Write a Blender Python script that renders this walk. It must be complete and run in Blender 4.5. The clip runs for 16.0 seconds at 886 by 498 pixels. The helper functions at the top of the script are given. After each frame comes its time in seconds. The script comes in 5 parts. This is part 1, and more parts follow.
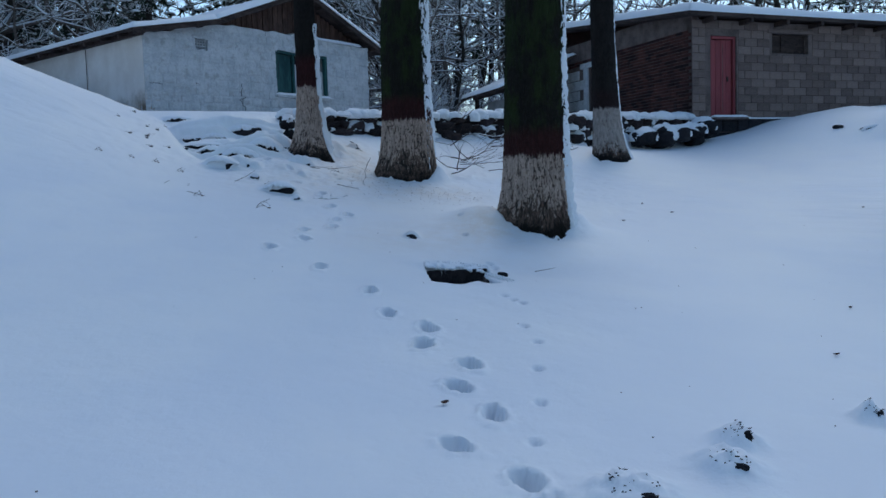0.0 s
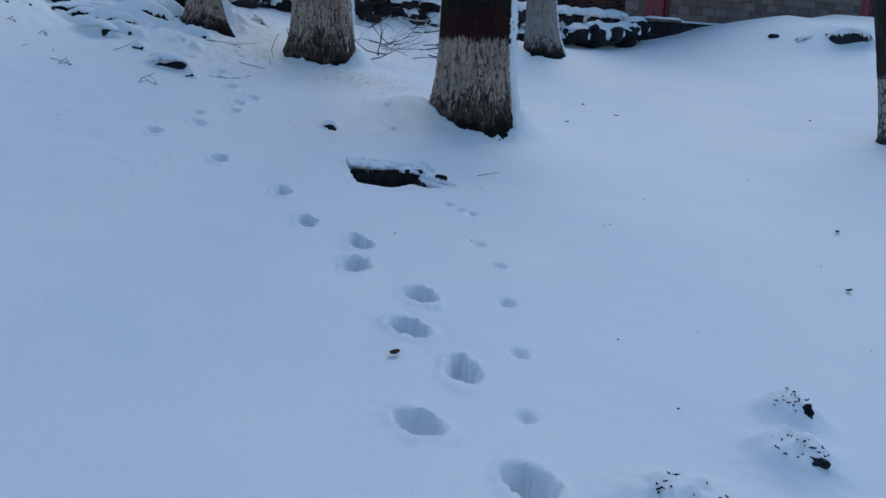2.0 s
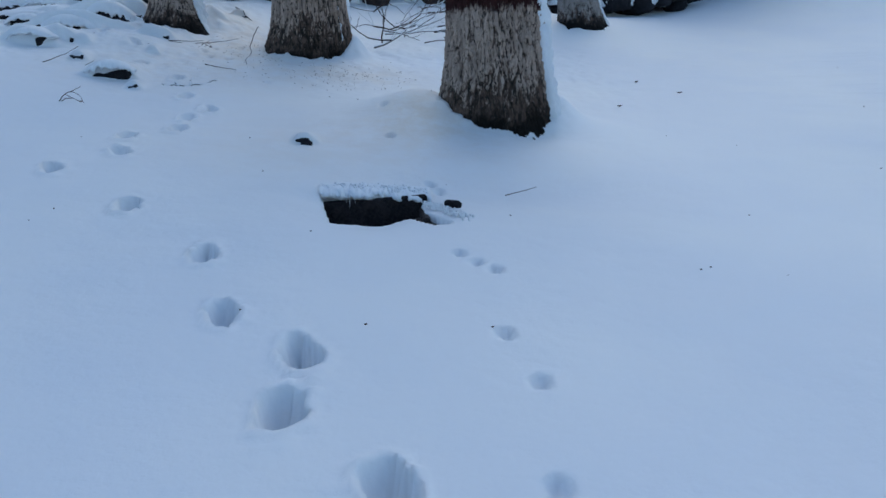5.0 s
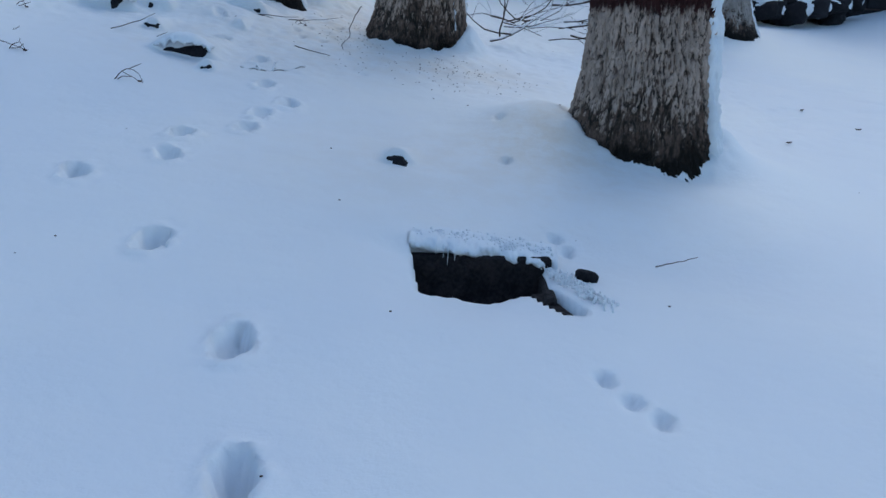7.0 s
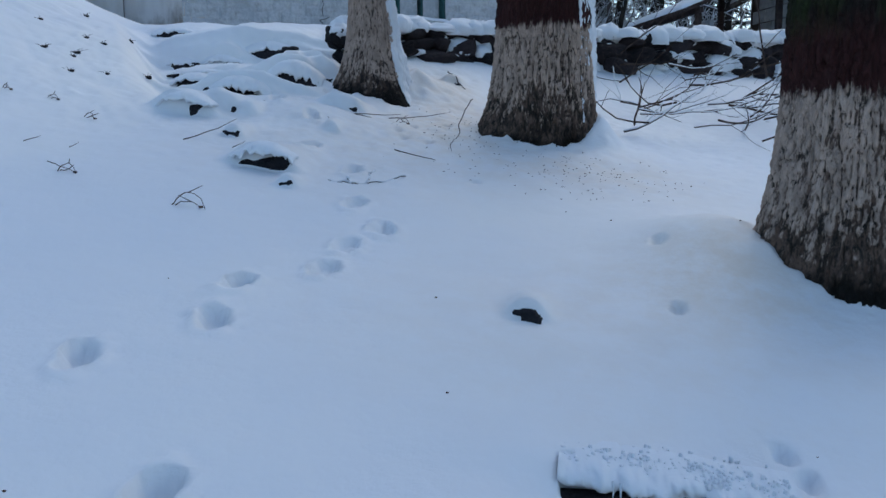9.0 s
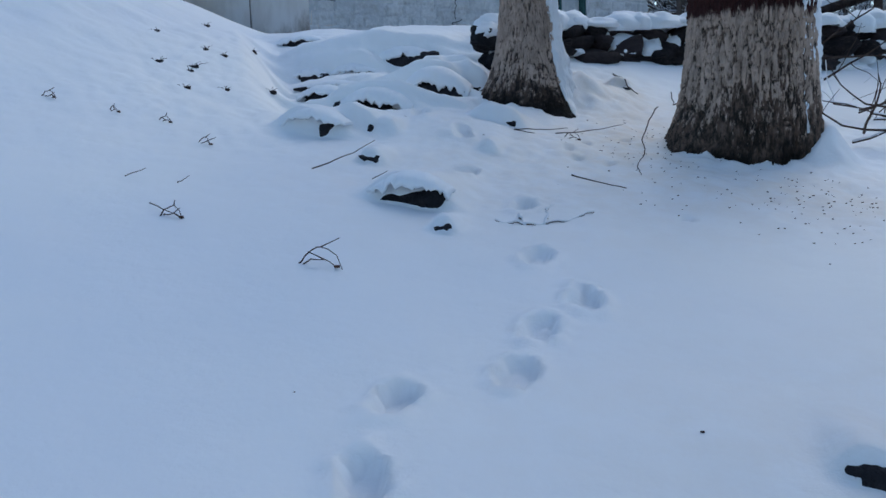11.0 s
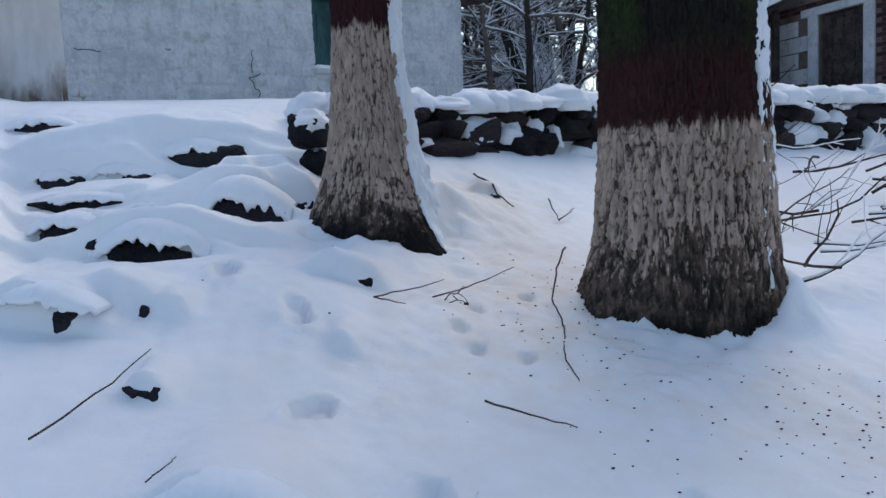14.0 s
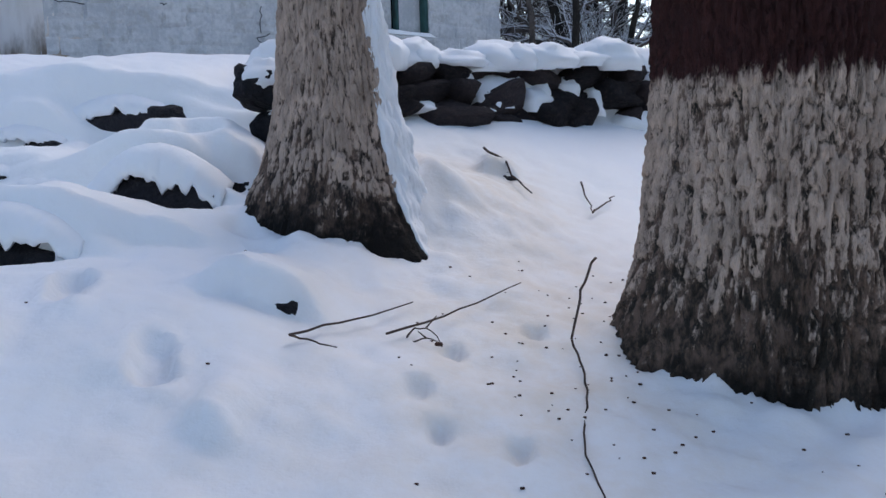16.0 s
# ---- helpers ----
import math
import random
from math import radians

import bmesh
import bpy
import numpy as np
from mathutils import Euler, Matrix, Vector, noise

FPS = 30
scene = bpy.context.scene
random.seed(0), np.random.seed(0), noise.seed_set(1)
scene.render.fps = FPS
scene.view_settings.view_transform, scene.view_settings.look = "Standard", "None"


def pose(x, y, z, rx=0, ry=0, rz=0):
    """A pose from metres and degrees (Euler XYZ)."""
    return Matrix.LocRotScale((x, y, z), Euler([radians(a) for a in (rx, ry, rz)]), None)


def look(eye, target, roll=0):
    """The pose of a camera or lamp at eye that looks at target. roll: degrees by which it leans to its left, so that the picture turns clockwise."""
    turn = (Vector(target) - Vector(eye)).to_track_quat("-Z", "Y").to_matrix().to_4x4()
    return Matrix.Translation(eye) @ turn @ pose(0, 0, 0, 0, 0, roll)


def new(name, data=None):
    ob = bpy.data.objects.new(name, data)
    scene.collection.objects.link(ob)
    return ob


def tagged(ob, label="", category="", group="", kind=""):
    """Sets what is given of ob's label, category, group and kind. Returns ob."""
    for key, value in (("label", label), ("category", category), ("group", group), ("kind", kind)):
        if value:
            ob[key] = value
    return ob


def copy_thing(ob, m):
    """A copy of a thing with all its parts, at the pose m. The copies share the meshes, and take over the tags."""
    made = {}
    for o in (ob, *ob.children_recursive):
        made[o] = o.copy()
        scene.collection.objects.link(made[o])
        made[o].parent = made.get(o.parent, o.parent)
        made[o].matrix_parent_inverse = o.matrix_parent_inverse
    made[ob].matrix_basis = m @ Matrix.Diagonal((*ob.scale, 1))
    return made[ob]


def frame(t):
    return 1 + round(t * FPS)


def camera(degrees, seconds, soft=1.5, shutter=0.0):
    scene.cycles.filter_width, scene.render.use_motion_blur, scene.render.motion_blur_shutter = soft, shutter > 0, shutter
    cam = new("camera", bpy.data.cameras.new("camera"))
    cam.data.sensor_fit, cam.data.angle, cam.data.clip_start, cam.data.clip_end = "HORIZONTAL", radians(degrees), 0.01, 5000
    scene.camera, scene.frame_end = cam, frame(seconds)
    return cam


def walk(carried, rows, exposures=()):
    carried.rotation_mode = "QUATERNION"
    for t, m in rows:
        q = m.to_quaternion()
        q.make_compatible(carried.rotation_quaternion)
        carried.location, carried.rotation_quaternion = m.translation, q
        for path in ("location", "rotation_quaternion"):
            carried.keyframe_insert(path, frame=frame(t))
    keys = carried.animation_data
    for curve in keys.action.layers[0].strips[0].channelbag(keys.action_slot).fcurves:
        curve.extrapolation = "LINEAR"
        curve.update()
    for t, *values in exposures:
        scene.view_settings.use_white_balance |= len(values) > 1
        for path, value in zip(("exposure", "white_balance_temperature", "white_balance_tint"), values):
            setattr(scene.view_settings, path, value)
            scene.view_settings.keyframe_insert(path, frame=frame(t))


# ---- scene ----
cam = camera(56.7, 16.0)
METRES, EYE, TILT, LEAN, TURN = 11.0, 1.5, -4.5, 1.8, 0.0
ROWS = [
    (0.0, 0.0, 0.0, 0.0, 0.0, 0.0, 0.0),
    (0.5, -0.0051, 0.0378, -0.0078, 1.94, -0.57, 0.98),
    (1.0, -0.0077, 0.0675, -0.0095, -4.59, -5.64, -0.52),
    (1.5, -0.0175, 0.1057, -0.0093, -7.11, -8.19, -2.67),
    (2.0, -0.0209, 0.122, -0.003, -6.92, -6.8, -2.63),
    (2.5, -0.0119, 0.1555, -0.0033, -9.59, -4.61, -0.81),
    (3.0, -0.0073, 0.1815, -0.0019, -11.36, -4.49, -0.88),
    (5.5, 0.0205, 0.3405, 0.0175, -1.7, -7.94, 0.54),
    (6.0, 0.0091, 0.372, 0.0231, -0.66, -7.76, -1.64),
    (6.5, 0.0064, 0.3963, 0.0269, -1.79, -7.4, -2.53),
    (7.0, 0.0077, 0.4251, 0.0326, 2.47, -8.7, -3.72),
    (7.5, -0.001, 0.4622, 0.0347, 5.23, -9.28, -3.85),
    (8.0, 0.0, 0.493, 0.0437, 6.73, -6.3, -2.42),
    (8.5, 0.0004, 0.5167, 0.0514, 8.5, -5.71, -1.28),
    (9.0, -0.0123, 0.5447, 0.0537, 10.03, -3.55, -2.04),
    (9.5, -0.019, 0.5669, 0.0582, 11.68, -1.74, -1.89),
    (10.0, -0.0261, 0.5923, 0.0616, 17.86, -3.79, -1.0),
    (12.5, -0.1177, 0.7158, 0.105, 18.46, -2.6, -1.59),
    (13.0, -0.1181, 0.7408, 0.119, 10.45, -2.87, -0.45),
    (13.5, -0.1248, 0.7783, 0.1182, 3.63, -3.21, -2.05),
    (14.0, -0.1301, 0.8031, 0.138, 4.23, -1.34, 0.47),
    (14.5, -0.127, 0.8402, 0.1393, 8.38, 0.02, 0.86),
    (15.0, -0.1219, 0.8652, 0.1431, 9.49, -0.96, -0.09),
    (15.5, -0.1234, 0.8934, 0.1402, 7.76, -2.13, -0.8),
    (16.0, -0.1165, 0.9224, 0.1447, 7.44, -2.99, -0.71),
]
walk(cam, [(t, pose(0, 0, EYE, TILT, LEAN, TURN) @ pose(METRES * x, METRES * y, METRES * z, 90 + pitch, roll, yaw)) for t, x, y, z, yaw, pitch, roll in ROWS],
     [(0.0, -0.03, 5930, 0), (1.5, -0.04, 5800, 1), (2.5, 0.03, 5950, -1), (3.0, -0.12, 5950, -1), (5.5, 0.24, 6100, 0), (8.0, 0.30, 6150, 1), (9.5, 0.26, 6330, 2), (12.5, 0.27, 6220, 2), (13.5, 0.53, 6720, 6), (14.5, 0.6, 7030, 8), (16.0, 0.68, 7180, 11)])

# ---------------------------------------------------------------- light
world = bpy.data.worlds.new("winter_sky")
scene.world = world
world.use_nodes = True
wn = world.node_tree
sky = wn.nodes.new("ShaderNodeTexSky")
sky.sky_type, sky.sun_disc = "NISHITA", False
sky.sun_elevation, sky.sun_rotation = radians(50), radians(20)
sky.air_density, sky.dust_density, sky.ozone_density = 1.0, 1.0, 2.5
wn.nodes["Background"].inputs["Strength"].default_value = 0.16
wn.links.new(sky.outputs[0], wn.nodes["Background"].inputs["Color"])
sun = new("sun", bpy.data.lights.new("sun", "SUN"))
sun.data.energy, sun.data.angle, sun.data.color = 0.5, radians(50), (1.0, 0.9, 0.8)
sun.matrix_world = look((3.4, 9.4, 11.9), (0, 0, 0))

# ---------------------------------------------------------------- noise and terrain
def lattice(ix, iy, iz, seed):
    h = (ix * 374761393 + iy * 668265263 + iz * 1274126177 + seed * 974711) & 0x7FFFFFFF
    h = ((h ^ (h >> 13)) * 1274126177) & 0x7FFFFFFF
    return ((h ^ (h >> 16)) & 0xFFFF) / 65535.0


def vnoise(x, y, z=0.0, seed=0):
    """Smooth value noise, 0 to 1, on arrays."""
    x, y, z = np.broadcast_arrays(np.asarray(x, float), np.asarray(y, float), np.asarray(z, float))
    fx, fy, fz = np.floor(x), np.floor(y), np.floor(z)
    ix, iy, iz = fx.astype(np.int64), fy.astype(np.int64), fz.astype(np.int64)
    u, v, w = x - fx, y - fy, z - fz
    u, v, w = u * u * (3 - 2 * u), v * v * (3 - 2 * v), w * w * (3 - 2 * w)
    total = 0.0
    for a in (0, 1):
        for b in (0, 1):
            for c in (0, 1):
                k = (u if a else 1 - u) * (v if b else 1 - v) * (w if c else 1 - w)
                total = total + k * lattice(ix + a, iy + b, iz + c, seed)
    return total


def fbm(x, y, z=0.0, seed=0, octaves=3):
    total, amp, norm = 0.0, 1.0, 0.0
    for i in range(octaves):
        f = 2.03 ** i
        total = total + amp * vnoise(np.asarray(x) * f, np.asarray(y) * f, np.asarray(z) * f, seed + i)
        norm += amp
        amp *= 0.5
    return total / norm


def smooth(a, b, v):
    t = np.clip((np.asarray(v, float) - a) / (b - a), 0, 1)
    return t * t * (3 - 2 * t)


WALL_A, WALL_B = np.array([-2.7, 14.6]), np.array([6.2, 20.3])
WALL_U = (WALL_B - WALL_A) / np.linalg.norm(WALL_B - WALL_A)
WALL_LEN = float(np.linalg.norm(WALL_B - WALL_A))


def slope(x, y):
    """The open snow slope below the terrace."""
    yy = np.clip(y, -6, 21)
    xx = np.clip(x, -7, 12)
    z = (-0.0038 * yy - 0.0013 * xx - 0.01229 * xx * yy + 0.0134 * yy ** 2 - 0.0073 * xx ** 2
         - 0.000297 * yy ** 3 + 0.00011 * xx * yy ** 2 + 0.001235 * xx ** 2 * yy)
    return z + 0.04 * (np.asarray(y) - yy)


# height of the rough steps along their run
FLIGHT_Y = (11.4, 11.9, 12.4, 12.83, 12.88, 13.5, 13.55, 14.0, 14.12, 14.17, 14.25, 14.30, 14.6, 15.4)
FLIGHT_Z = (1.66, 1.78, 1.92, 2.00, 2.10, 2.08, 2.20, 2.30, 2.34, 2.44, 2.50, 2.60, 2.72, 2.86)


def ground(x, y, detail=True):
    x, y = np.asarray(x, float), np.asarray(y, float)
    dx, dy = x - WALL_A[0], y - WALL_A[1]
    s = dx * WALL_U[0] + dy * WALL_U[1]
    d = -dx * WALL_U[1] + dy * WALL_U[0]
    low = slope(x, y)
    # mound before the block building
    low = low + 0.55 * np.exp(-((x - 9.3) / 1.9) ** 2 - ((y - 19.3) / 1.7) ** 2)
    low = low + 0.22 * np.exp(-((x - 3.0) / 1.8) ** 2 - ((y - 16.6) / 1.6) ** 2)
    low = low + 0.2 * (fbm(x * 1.3, y * 1.3, 0, 61) - 0.5) * smooth(7, 8.5, x) * smooth(15, 17, y)
    # bank on the other side
    bank = low + 1.3 * smooth(3.4, 8.5, -x) * smooth(9.0, 14.5, y + 0.25 * x + 2.0)
    rim = 2.70 + 0.42 * np.clip(-x - 4.58, 0, 6) - 0.06 * np.clip(y - 14, 0, 2) - 0.16 * np.clip(y - 16, 0, 4)
    gap = np.clip((bank - rim) / 0.5 + 0.5, 0, 1)
    low = np.where(x < -2.5, bank - 0.5 * gap * gap * 0.5 - np.clip(bank - rim - 0.25, 0, None), bank)
    low = low - 0.1 * np.exp(-((x - 0.9) / 0.9) ** 2 - ((y - 8.4) / 0.5) ** 2)
    top = 2.82 + 0.012 * np.clip(s, -6, 14) + 0.1 * np.clip(d, 0, 5.5) + 0.02 * np.clip(d - 5.5, 0, 60)
    # rough steps between the bank and the slender tree
    yb = y - 0.2 * (x + 3.3) + 0.10 * (vnoise(x * 2.1, 0, 0, 41) - 0.5)
    edge = -3.15 - 0.62 * (yb - 11.85)
    flight = smooth(-2.3, -2.7, x) * smooth(edge - 0.4, edge + 0.1, x) * smooth(11.9, 12.5, yb) * smooth(15.4, 14.6, yb)
    tread = np.interp(yb, FLIGHT_Y, FLIGHT_Z)
    wide = 0.10 + 0.9 * smooth(-0.2, -1.2, s)
    cliff = smooth(-wide, wide, d - 0.02)
    low = low + 0.2 * np.exp(-(np.minimum(d, 0) / 0.8) ** 2) * smooth(-0.5, 0.3, s) * smooth(7.5, 4.0, s)
    k = cliff
    k = k * (1 - smooth(WALL_LEN - 0.3, WALL_LEN + 0.4, s)) + smooth(WALL_LEN - 0.3, WALL_LEN + 0.4, s) * smooth(0.5, 1.5, d)
    top = np.maximum(top, np.where(s < -1, low, top))
    z = (low * (1 - k) + top * k) * (1 - flight) + tread * flight
    # drift left of the nearest trunk, a hollow before it
    z = z + 0.21 * np.exp(-((x - 0.50) / 0.42) ** 2 - ((y - 10.3) / 0.55) ** 2)
    z = z - 0.03 * np.exp(-((x - 1.42) / 0.25) ** 2 - ((y - 9.7) / 0.22) ** 2)
    if not detail:
        return z
    z = z + 0.05 * (fbm(x * 0.7, y * 0.7, 0, 11) - 0.5) + 0.018 * (fbm(x * 3.1, y * 3.1, 0, 12) - 0.5)
    rough = smooth(10.0, 12.5, y) * smooth(16, 14, y)
    return z + rough * (0.05 * (fbm(x * 4.2, y * 4.2, 0, 15) - 0.5) + 0.03 * (fbm(x * 11, y * 11, 0, 16) - 0.5))

# ---------------------------------------------------------------- materials
def material(name, rough=0.8, metal=0.0):
    m = bpy.data.materials.new(name)
    m.use_nodes = True
    b = m.node_tree.nodes["Principled BSDF"]
    b.inputs["Roughness"].default_value, b.inputs["Metallic"].default_value = rough, metal
    b.inputs["Specular IOR Level"].default_value = 0.25
    return m


class Nodes:
    """Short ways to add nodes to one material."""
    def __init__(self, m):
        self.t = m.node_tree
        self.bsdf = self.t.nodes["Principled BSDF"]
        self.coord = self.t.nodes.new("ShaderNodeTexCoord")

    def put(self, sock, v):
        if isinstance(v, bpy.types.NodeSocket):
            self.t.links.new(v, sock)
        else:
            sock.default_value = v

    def place(self, scale=(1, 1, 1), space="Object"):
        n = self.t.nodes.new("ShaderNodeMapping")
        n.inputs["Scale"].default_value = scale
        self.t.links.new(self.coord.outputs[space], n.inputs["Vector"])
        return n.outputs[0]

    def noise(self, scale, detail=4, rough=0.55, stretch=(1, 1, 1)):
        n = self.t.nodes.new("ShaderNodeTexNoise")
        n.inputs["Scale"].default_value, n.inputs["Detail"].default_value, n.inputs["Roughness"].default_value = scale, detail, rough
        self.t.links.new(self.place(stretch), n.inputs["Vector"])
        return n.outputs["Fac"]

    def cells(self, scale, stretch=(1, 1, 1), feature="DISTANCE_TO_EDGE"):
        n = self.t.nodes.new("ShaderNodeTexVoronoi")
        n.feature = feature
        n.inputs["Scale"].default_value = scale
        self.t.links.new(self.place(stretch), n.inputs["Vector"])
        return n.outputs[0]

    def ramp(self, v, a, b, lo=0.0, hi=1.0):
        n = self.t.nodes.new("ShaderNodeMapRange")
        n.interpolation_type = "SMOOTHSTEP"
        for i, x in enumerate((v, a, b, lo, hi)):
            self.put(n.inputs[i], x)
        return n.outputs[0]

    def mix(self, f, a, b):
        n = self.t.nodes.new("ShaderNodeMix")
        n.data_type = "RGBA"
        self.put(n.inputs[0], f)
        for sock, c in ((n.inputs[6], a), (n.inputs[7], b)):
            self.put(sock, c if isinstance(c, bpy.types.NodeSocket) else (*c, 1))
        return n.outputs[2]

    def math(self, op, a, b=0.0):
        n = self.t.nodes.new("ShaderNodeMath")
        n.operation = op
        self.put(n.inputs[0], a)
        self.put(n.inputs[1], b)
        return n.outputs[0]

    def attr(self, name):
        n = self.t.nodes.new("ShaderNodeAttribute")
        n.attribute_name = name
        return n.outputs["Fac"]

    def random(self):
        return self.t.nodes.new("ShaderNodeObjectInfo").outputs["Random"]

    def island(self):
        return self.t.nodes.new("ShaderNodeNewGeometry").outputs["Random Per Island"]

    def height(self):
        n = self.t.nodes.new("ShaderNodeSeparateXYZ")
        self.t.links.new(self.coord.outputs["Object"], n.inputs[0])
        return n.outputs[2]

    def color(self, c):
        self.put(self.bsdf.inputs["Base Color"], c if isinstance(c, bpy.types.NodeSocket) else (*c, 1))

    def bump(self, v, strength=0.4, distance=0.01, under=None):
        n = self.t.nodes.new("ShaderNodeBump")
        n.inputs["Strength"].default_value, n.inputs["Distance"].default_value = strength, distance
        self.put(n.inputs["Height"], v)
        if under is not None:
            self.t.links.new(under, n.inputs["Normal"])
        self.t.links.new(n.outputs[0], self.bsdf.inputs["Normal"])
        return n.outputs[0]


def grained(name, a, b, scale=6, rough=0.85, bump=0.4, fine=60, stretch=(1, 1, 1), spots=None, distance=0.01, vary=0.0, metal=0.0, islands=False):
    """Two colours mixed by broad noise and grain, with bump; spots: a third colour in patches."""
    m = material(name, rough, metal)
    n = Nodes(m)
    broad, grain = n.noise(scale, 5, 0.6, stretch), n.noise(fine, 4, 0.6, stretch)
    c = n.mix(n.ramp(n.math("ADD", broad, n.math("MULTIPLY", n.math("SUBTRACT", grain, 0.5), 0.7)), 0.3, 0.7), a, b)
    if spots:
        c = n.mix(n.ramp(n.noise(scale * 2.3, 5, 0.65, stretch), 0.52, 0.68), c, spots)
    if vary:
        source = n.island() if islands else n.random()
        dark = n.mix(n.ramp(source, 0, 1), tuple(v * (1 - vary) for v in a), tuple(min(1, v * (1 + vary)) for v in b))
        c = n.mix(0.5, c, dark)
    n.color(c)
    n.bump(grain, bump, distance, n.bump(broad, bump, distance * 4))
    return m


SNOW = material("snow", 0.55)
n = Nodes(SNOW)
dusty = n.math("MULTIPLY", n.attr("dust"), n.ramp(n.noise(5, 6, 0.7), 0.3, 0.7, 0.35, 1.0))
n.color(n.mix(dusty, n.mix(n.ramp(n.noise(0.45, 3), 0.35, 0.7), (0.80, 0.82, 0.86), (0.86, 0.865, 0.87)), (0.72, 0.65, 0.575)))
n.bump(n.noise(150, 3, 0.7), 0.2, 0.004, n.bump(n.noise(16, 5, 0.6), 0.22, 0.02))
n.bsdf.inputs["Subsurface Weight"].default_value = 0.0


def bark(name, paint, band, bare, moss, top, band_top, foot, cracks=0.45, patches=False):
    """Bark with a lime-washed foot, a red-brown band over it and bare mossy bark above."""
    m = material(name, 0.92)
    n = Nodes(m)
    h = n.height()
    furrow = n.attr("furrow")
    grain = n.noise(45, 5, 0.65, (1, 1, 0.25))
    broad = n.noise(5, 4, 0.6, (1, 1, 0.5))
    edge = n.math("ADD", h, n.math("MULTIPLY", n.math("SUBTRACT", n.noise(24, 5, 0.7, (1, 1, 0.10)), 0.5), 0.26))
    dark = n.mix(n.ramp(grain, 0.35, 0.7), tuple(v * 0.5 for v in bare), bare)
    upper = n.mix(n.ramp(n.math("ADD", broad, n.math("MULTIPLY", grain, 0.3)), 0.55, 0.8), dark, moss)
    red = n.mix(n.ramp(grain, 0.3, 0.7), tuple(v * 0.55 for v in band), band)
    c = n.mix(n.ramp(edge, band_top - 0.06, band_top + 0.14), red, upper)
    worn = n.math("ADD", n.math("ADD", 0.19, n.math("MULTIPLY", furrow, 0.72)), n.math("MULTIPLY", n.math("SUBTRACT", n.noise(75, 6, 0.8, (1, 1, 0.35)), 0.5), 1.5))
    low = n.ramp(n.math("ADD", h, n.math("MULTIPLY", n.math("SUBTRACT", broad, 0.5), 0.6)), foot[0], foot[1], 0.50, 0.0)
    lime = n.ramp(n.math("SUBTRACT", worn, low), cracks - 0.16, cracks + 0.14)
    white = n.mix(n.ramp(n.noise(16, 5, 0.65, (1, 1, 0.4)), 0.3, 0.7), tuple(v * 0.6 for v in paint), paint)
    raw = n.mix(n.ramp(n.noise(26, 5, 0.7, (1, 1, 0.35)), 0.38, 0.62), tuple(v * 1.4 for v in bare), (0.17, 0.112, 0.085))
    coat = n.mix(lime, raw, white)
    # furrows of the limed coat go towards a colour darker than bare bark
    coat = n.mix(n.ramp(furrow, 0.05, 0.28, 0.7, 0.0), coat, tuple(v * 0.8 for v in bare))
    wet = n.ramp(n.math("ADD", h, n.math("MULTIPLY", n.math("SUBTRACT", n.noise(7, 4, 0.6), 0.5), 0.45)), 0.05, 0.24)
    coat = n.mix(wet, tuple(v * 0.45 for v in bare), coat)
    if patches:
        coat = n.mix(n.ramp(n.cells(11, (1, 1, 0.6)), 0.02, 0.09), (0.05, 0.04, 0.035), coat)
    c = n.mix(n.ramp(edge, top - 0.02, top + 0.03), coat, c)
    n.color(c)
    n.bump(grain, 0.9, 0.015, n.bump(n.noise(22, 5, 0.65, (1, 1, 0.35)), 0.9, 0.04))
    return m


BARK = bark("limed_bark", (0.61, 0.46, 0.37), (0.055, 0.018, 0.016), (0.022, 0.018, 0.014), (0.024, 0.034, 0.010), 0.95, 1.22, (0.08, 0.62))
BARK_PLAIN = grained("bare_bark", (0.020, 0.017, 0.014), (0.05, 0.042, 0.034), 5, 0.95, 0.7, 40, (1, 1, 0.3), distance=0.02)
TWIG = grained("twig_bark", (0.035, 0.022, 0.018), (0.09, 0.062, 0.05), 14, 0.9, 0.4, 90)
PALE_TWIG = grained("pale_twig_bark", (0.07, 0.055, 0.048), (0.17, 0.14, 0.12), 4, 0.9, 0.4, 40)
STONE = grained("dark_wet_stone", (0.007, 0.0075, 0.011), (0.022, 0.021, 0.026), 7, 0.8, 0.8, 55, spots=(0.034, 0.029, 0.031), distance=0.02, vary=0.4)
RUBBLE = grained("rubble_stone", (0.010, 0.009, 0.012), (0.045, 0.034, 0.036), 5, 0.85, 0.8, 45, spots=(0.09, 0.06, 0.055), distance=0.02, vary=0.6)
SOIL = grained("dark_soil", (0.010, 0.009, 0.012), (0.032, 0.027, 0.028), 9, 0.9, 0.7, 60, distance=0.02)
LIME = grained("limewashed_stone", (0.42, 0.43, 0.445), (0.57, 0.57, 0.575), 2.2, 0.9, 0.7, 22, spots=(0.39, 0.385, 0.38), distance=0.014)
CREAM = material("cream_plaster", 0.9)
n = Nodes(CREAM)
damp = n.ramp(n.math("ADD", n.height(), n.math("MULTIPLY", n.math("SUBTRACT", n.noise(2.5, 5, 0.65), 0.5), 0.8)), 0.15, 0.65)
n.color(n.mix(damp, n.mix(n.ramp(n.noise(6, 5), 0.35, 0.65), (0.13, 0.085, 0.05), (0.36, 0.29, 0.23)), n.mix(n.ramp(n.noise(1.2, 5, 0.6), 0.35, 0.7), (0.66, 0.60, 0.55), (0.78, 0.73, 0.69))))
n.bump(n.noise(30, 5), 0.35, 0.01, n.bump(n.noise(4, 4), 0.3, 0.03))
BLOCK = grained("concrete_block", (0.115, 0.085, 0.076), (0.23, 0.172, 0.152), 1.6, 0.92, 0.6, 26, spots=(0.095, 0.074, 0.07), vary=0.15)
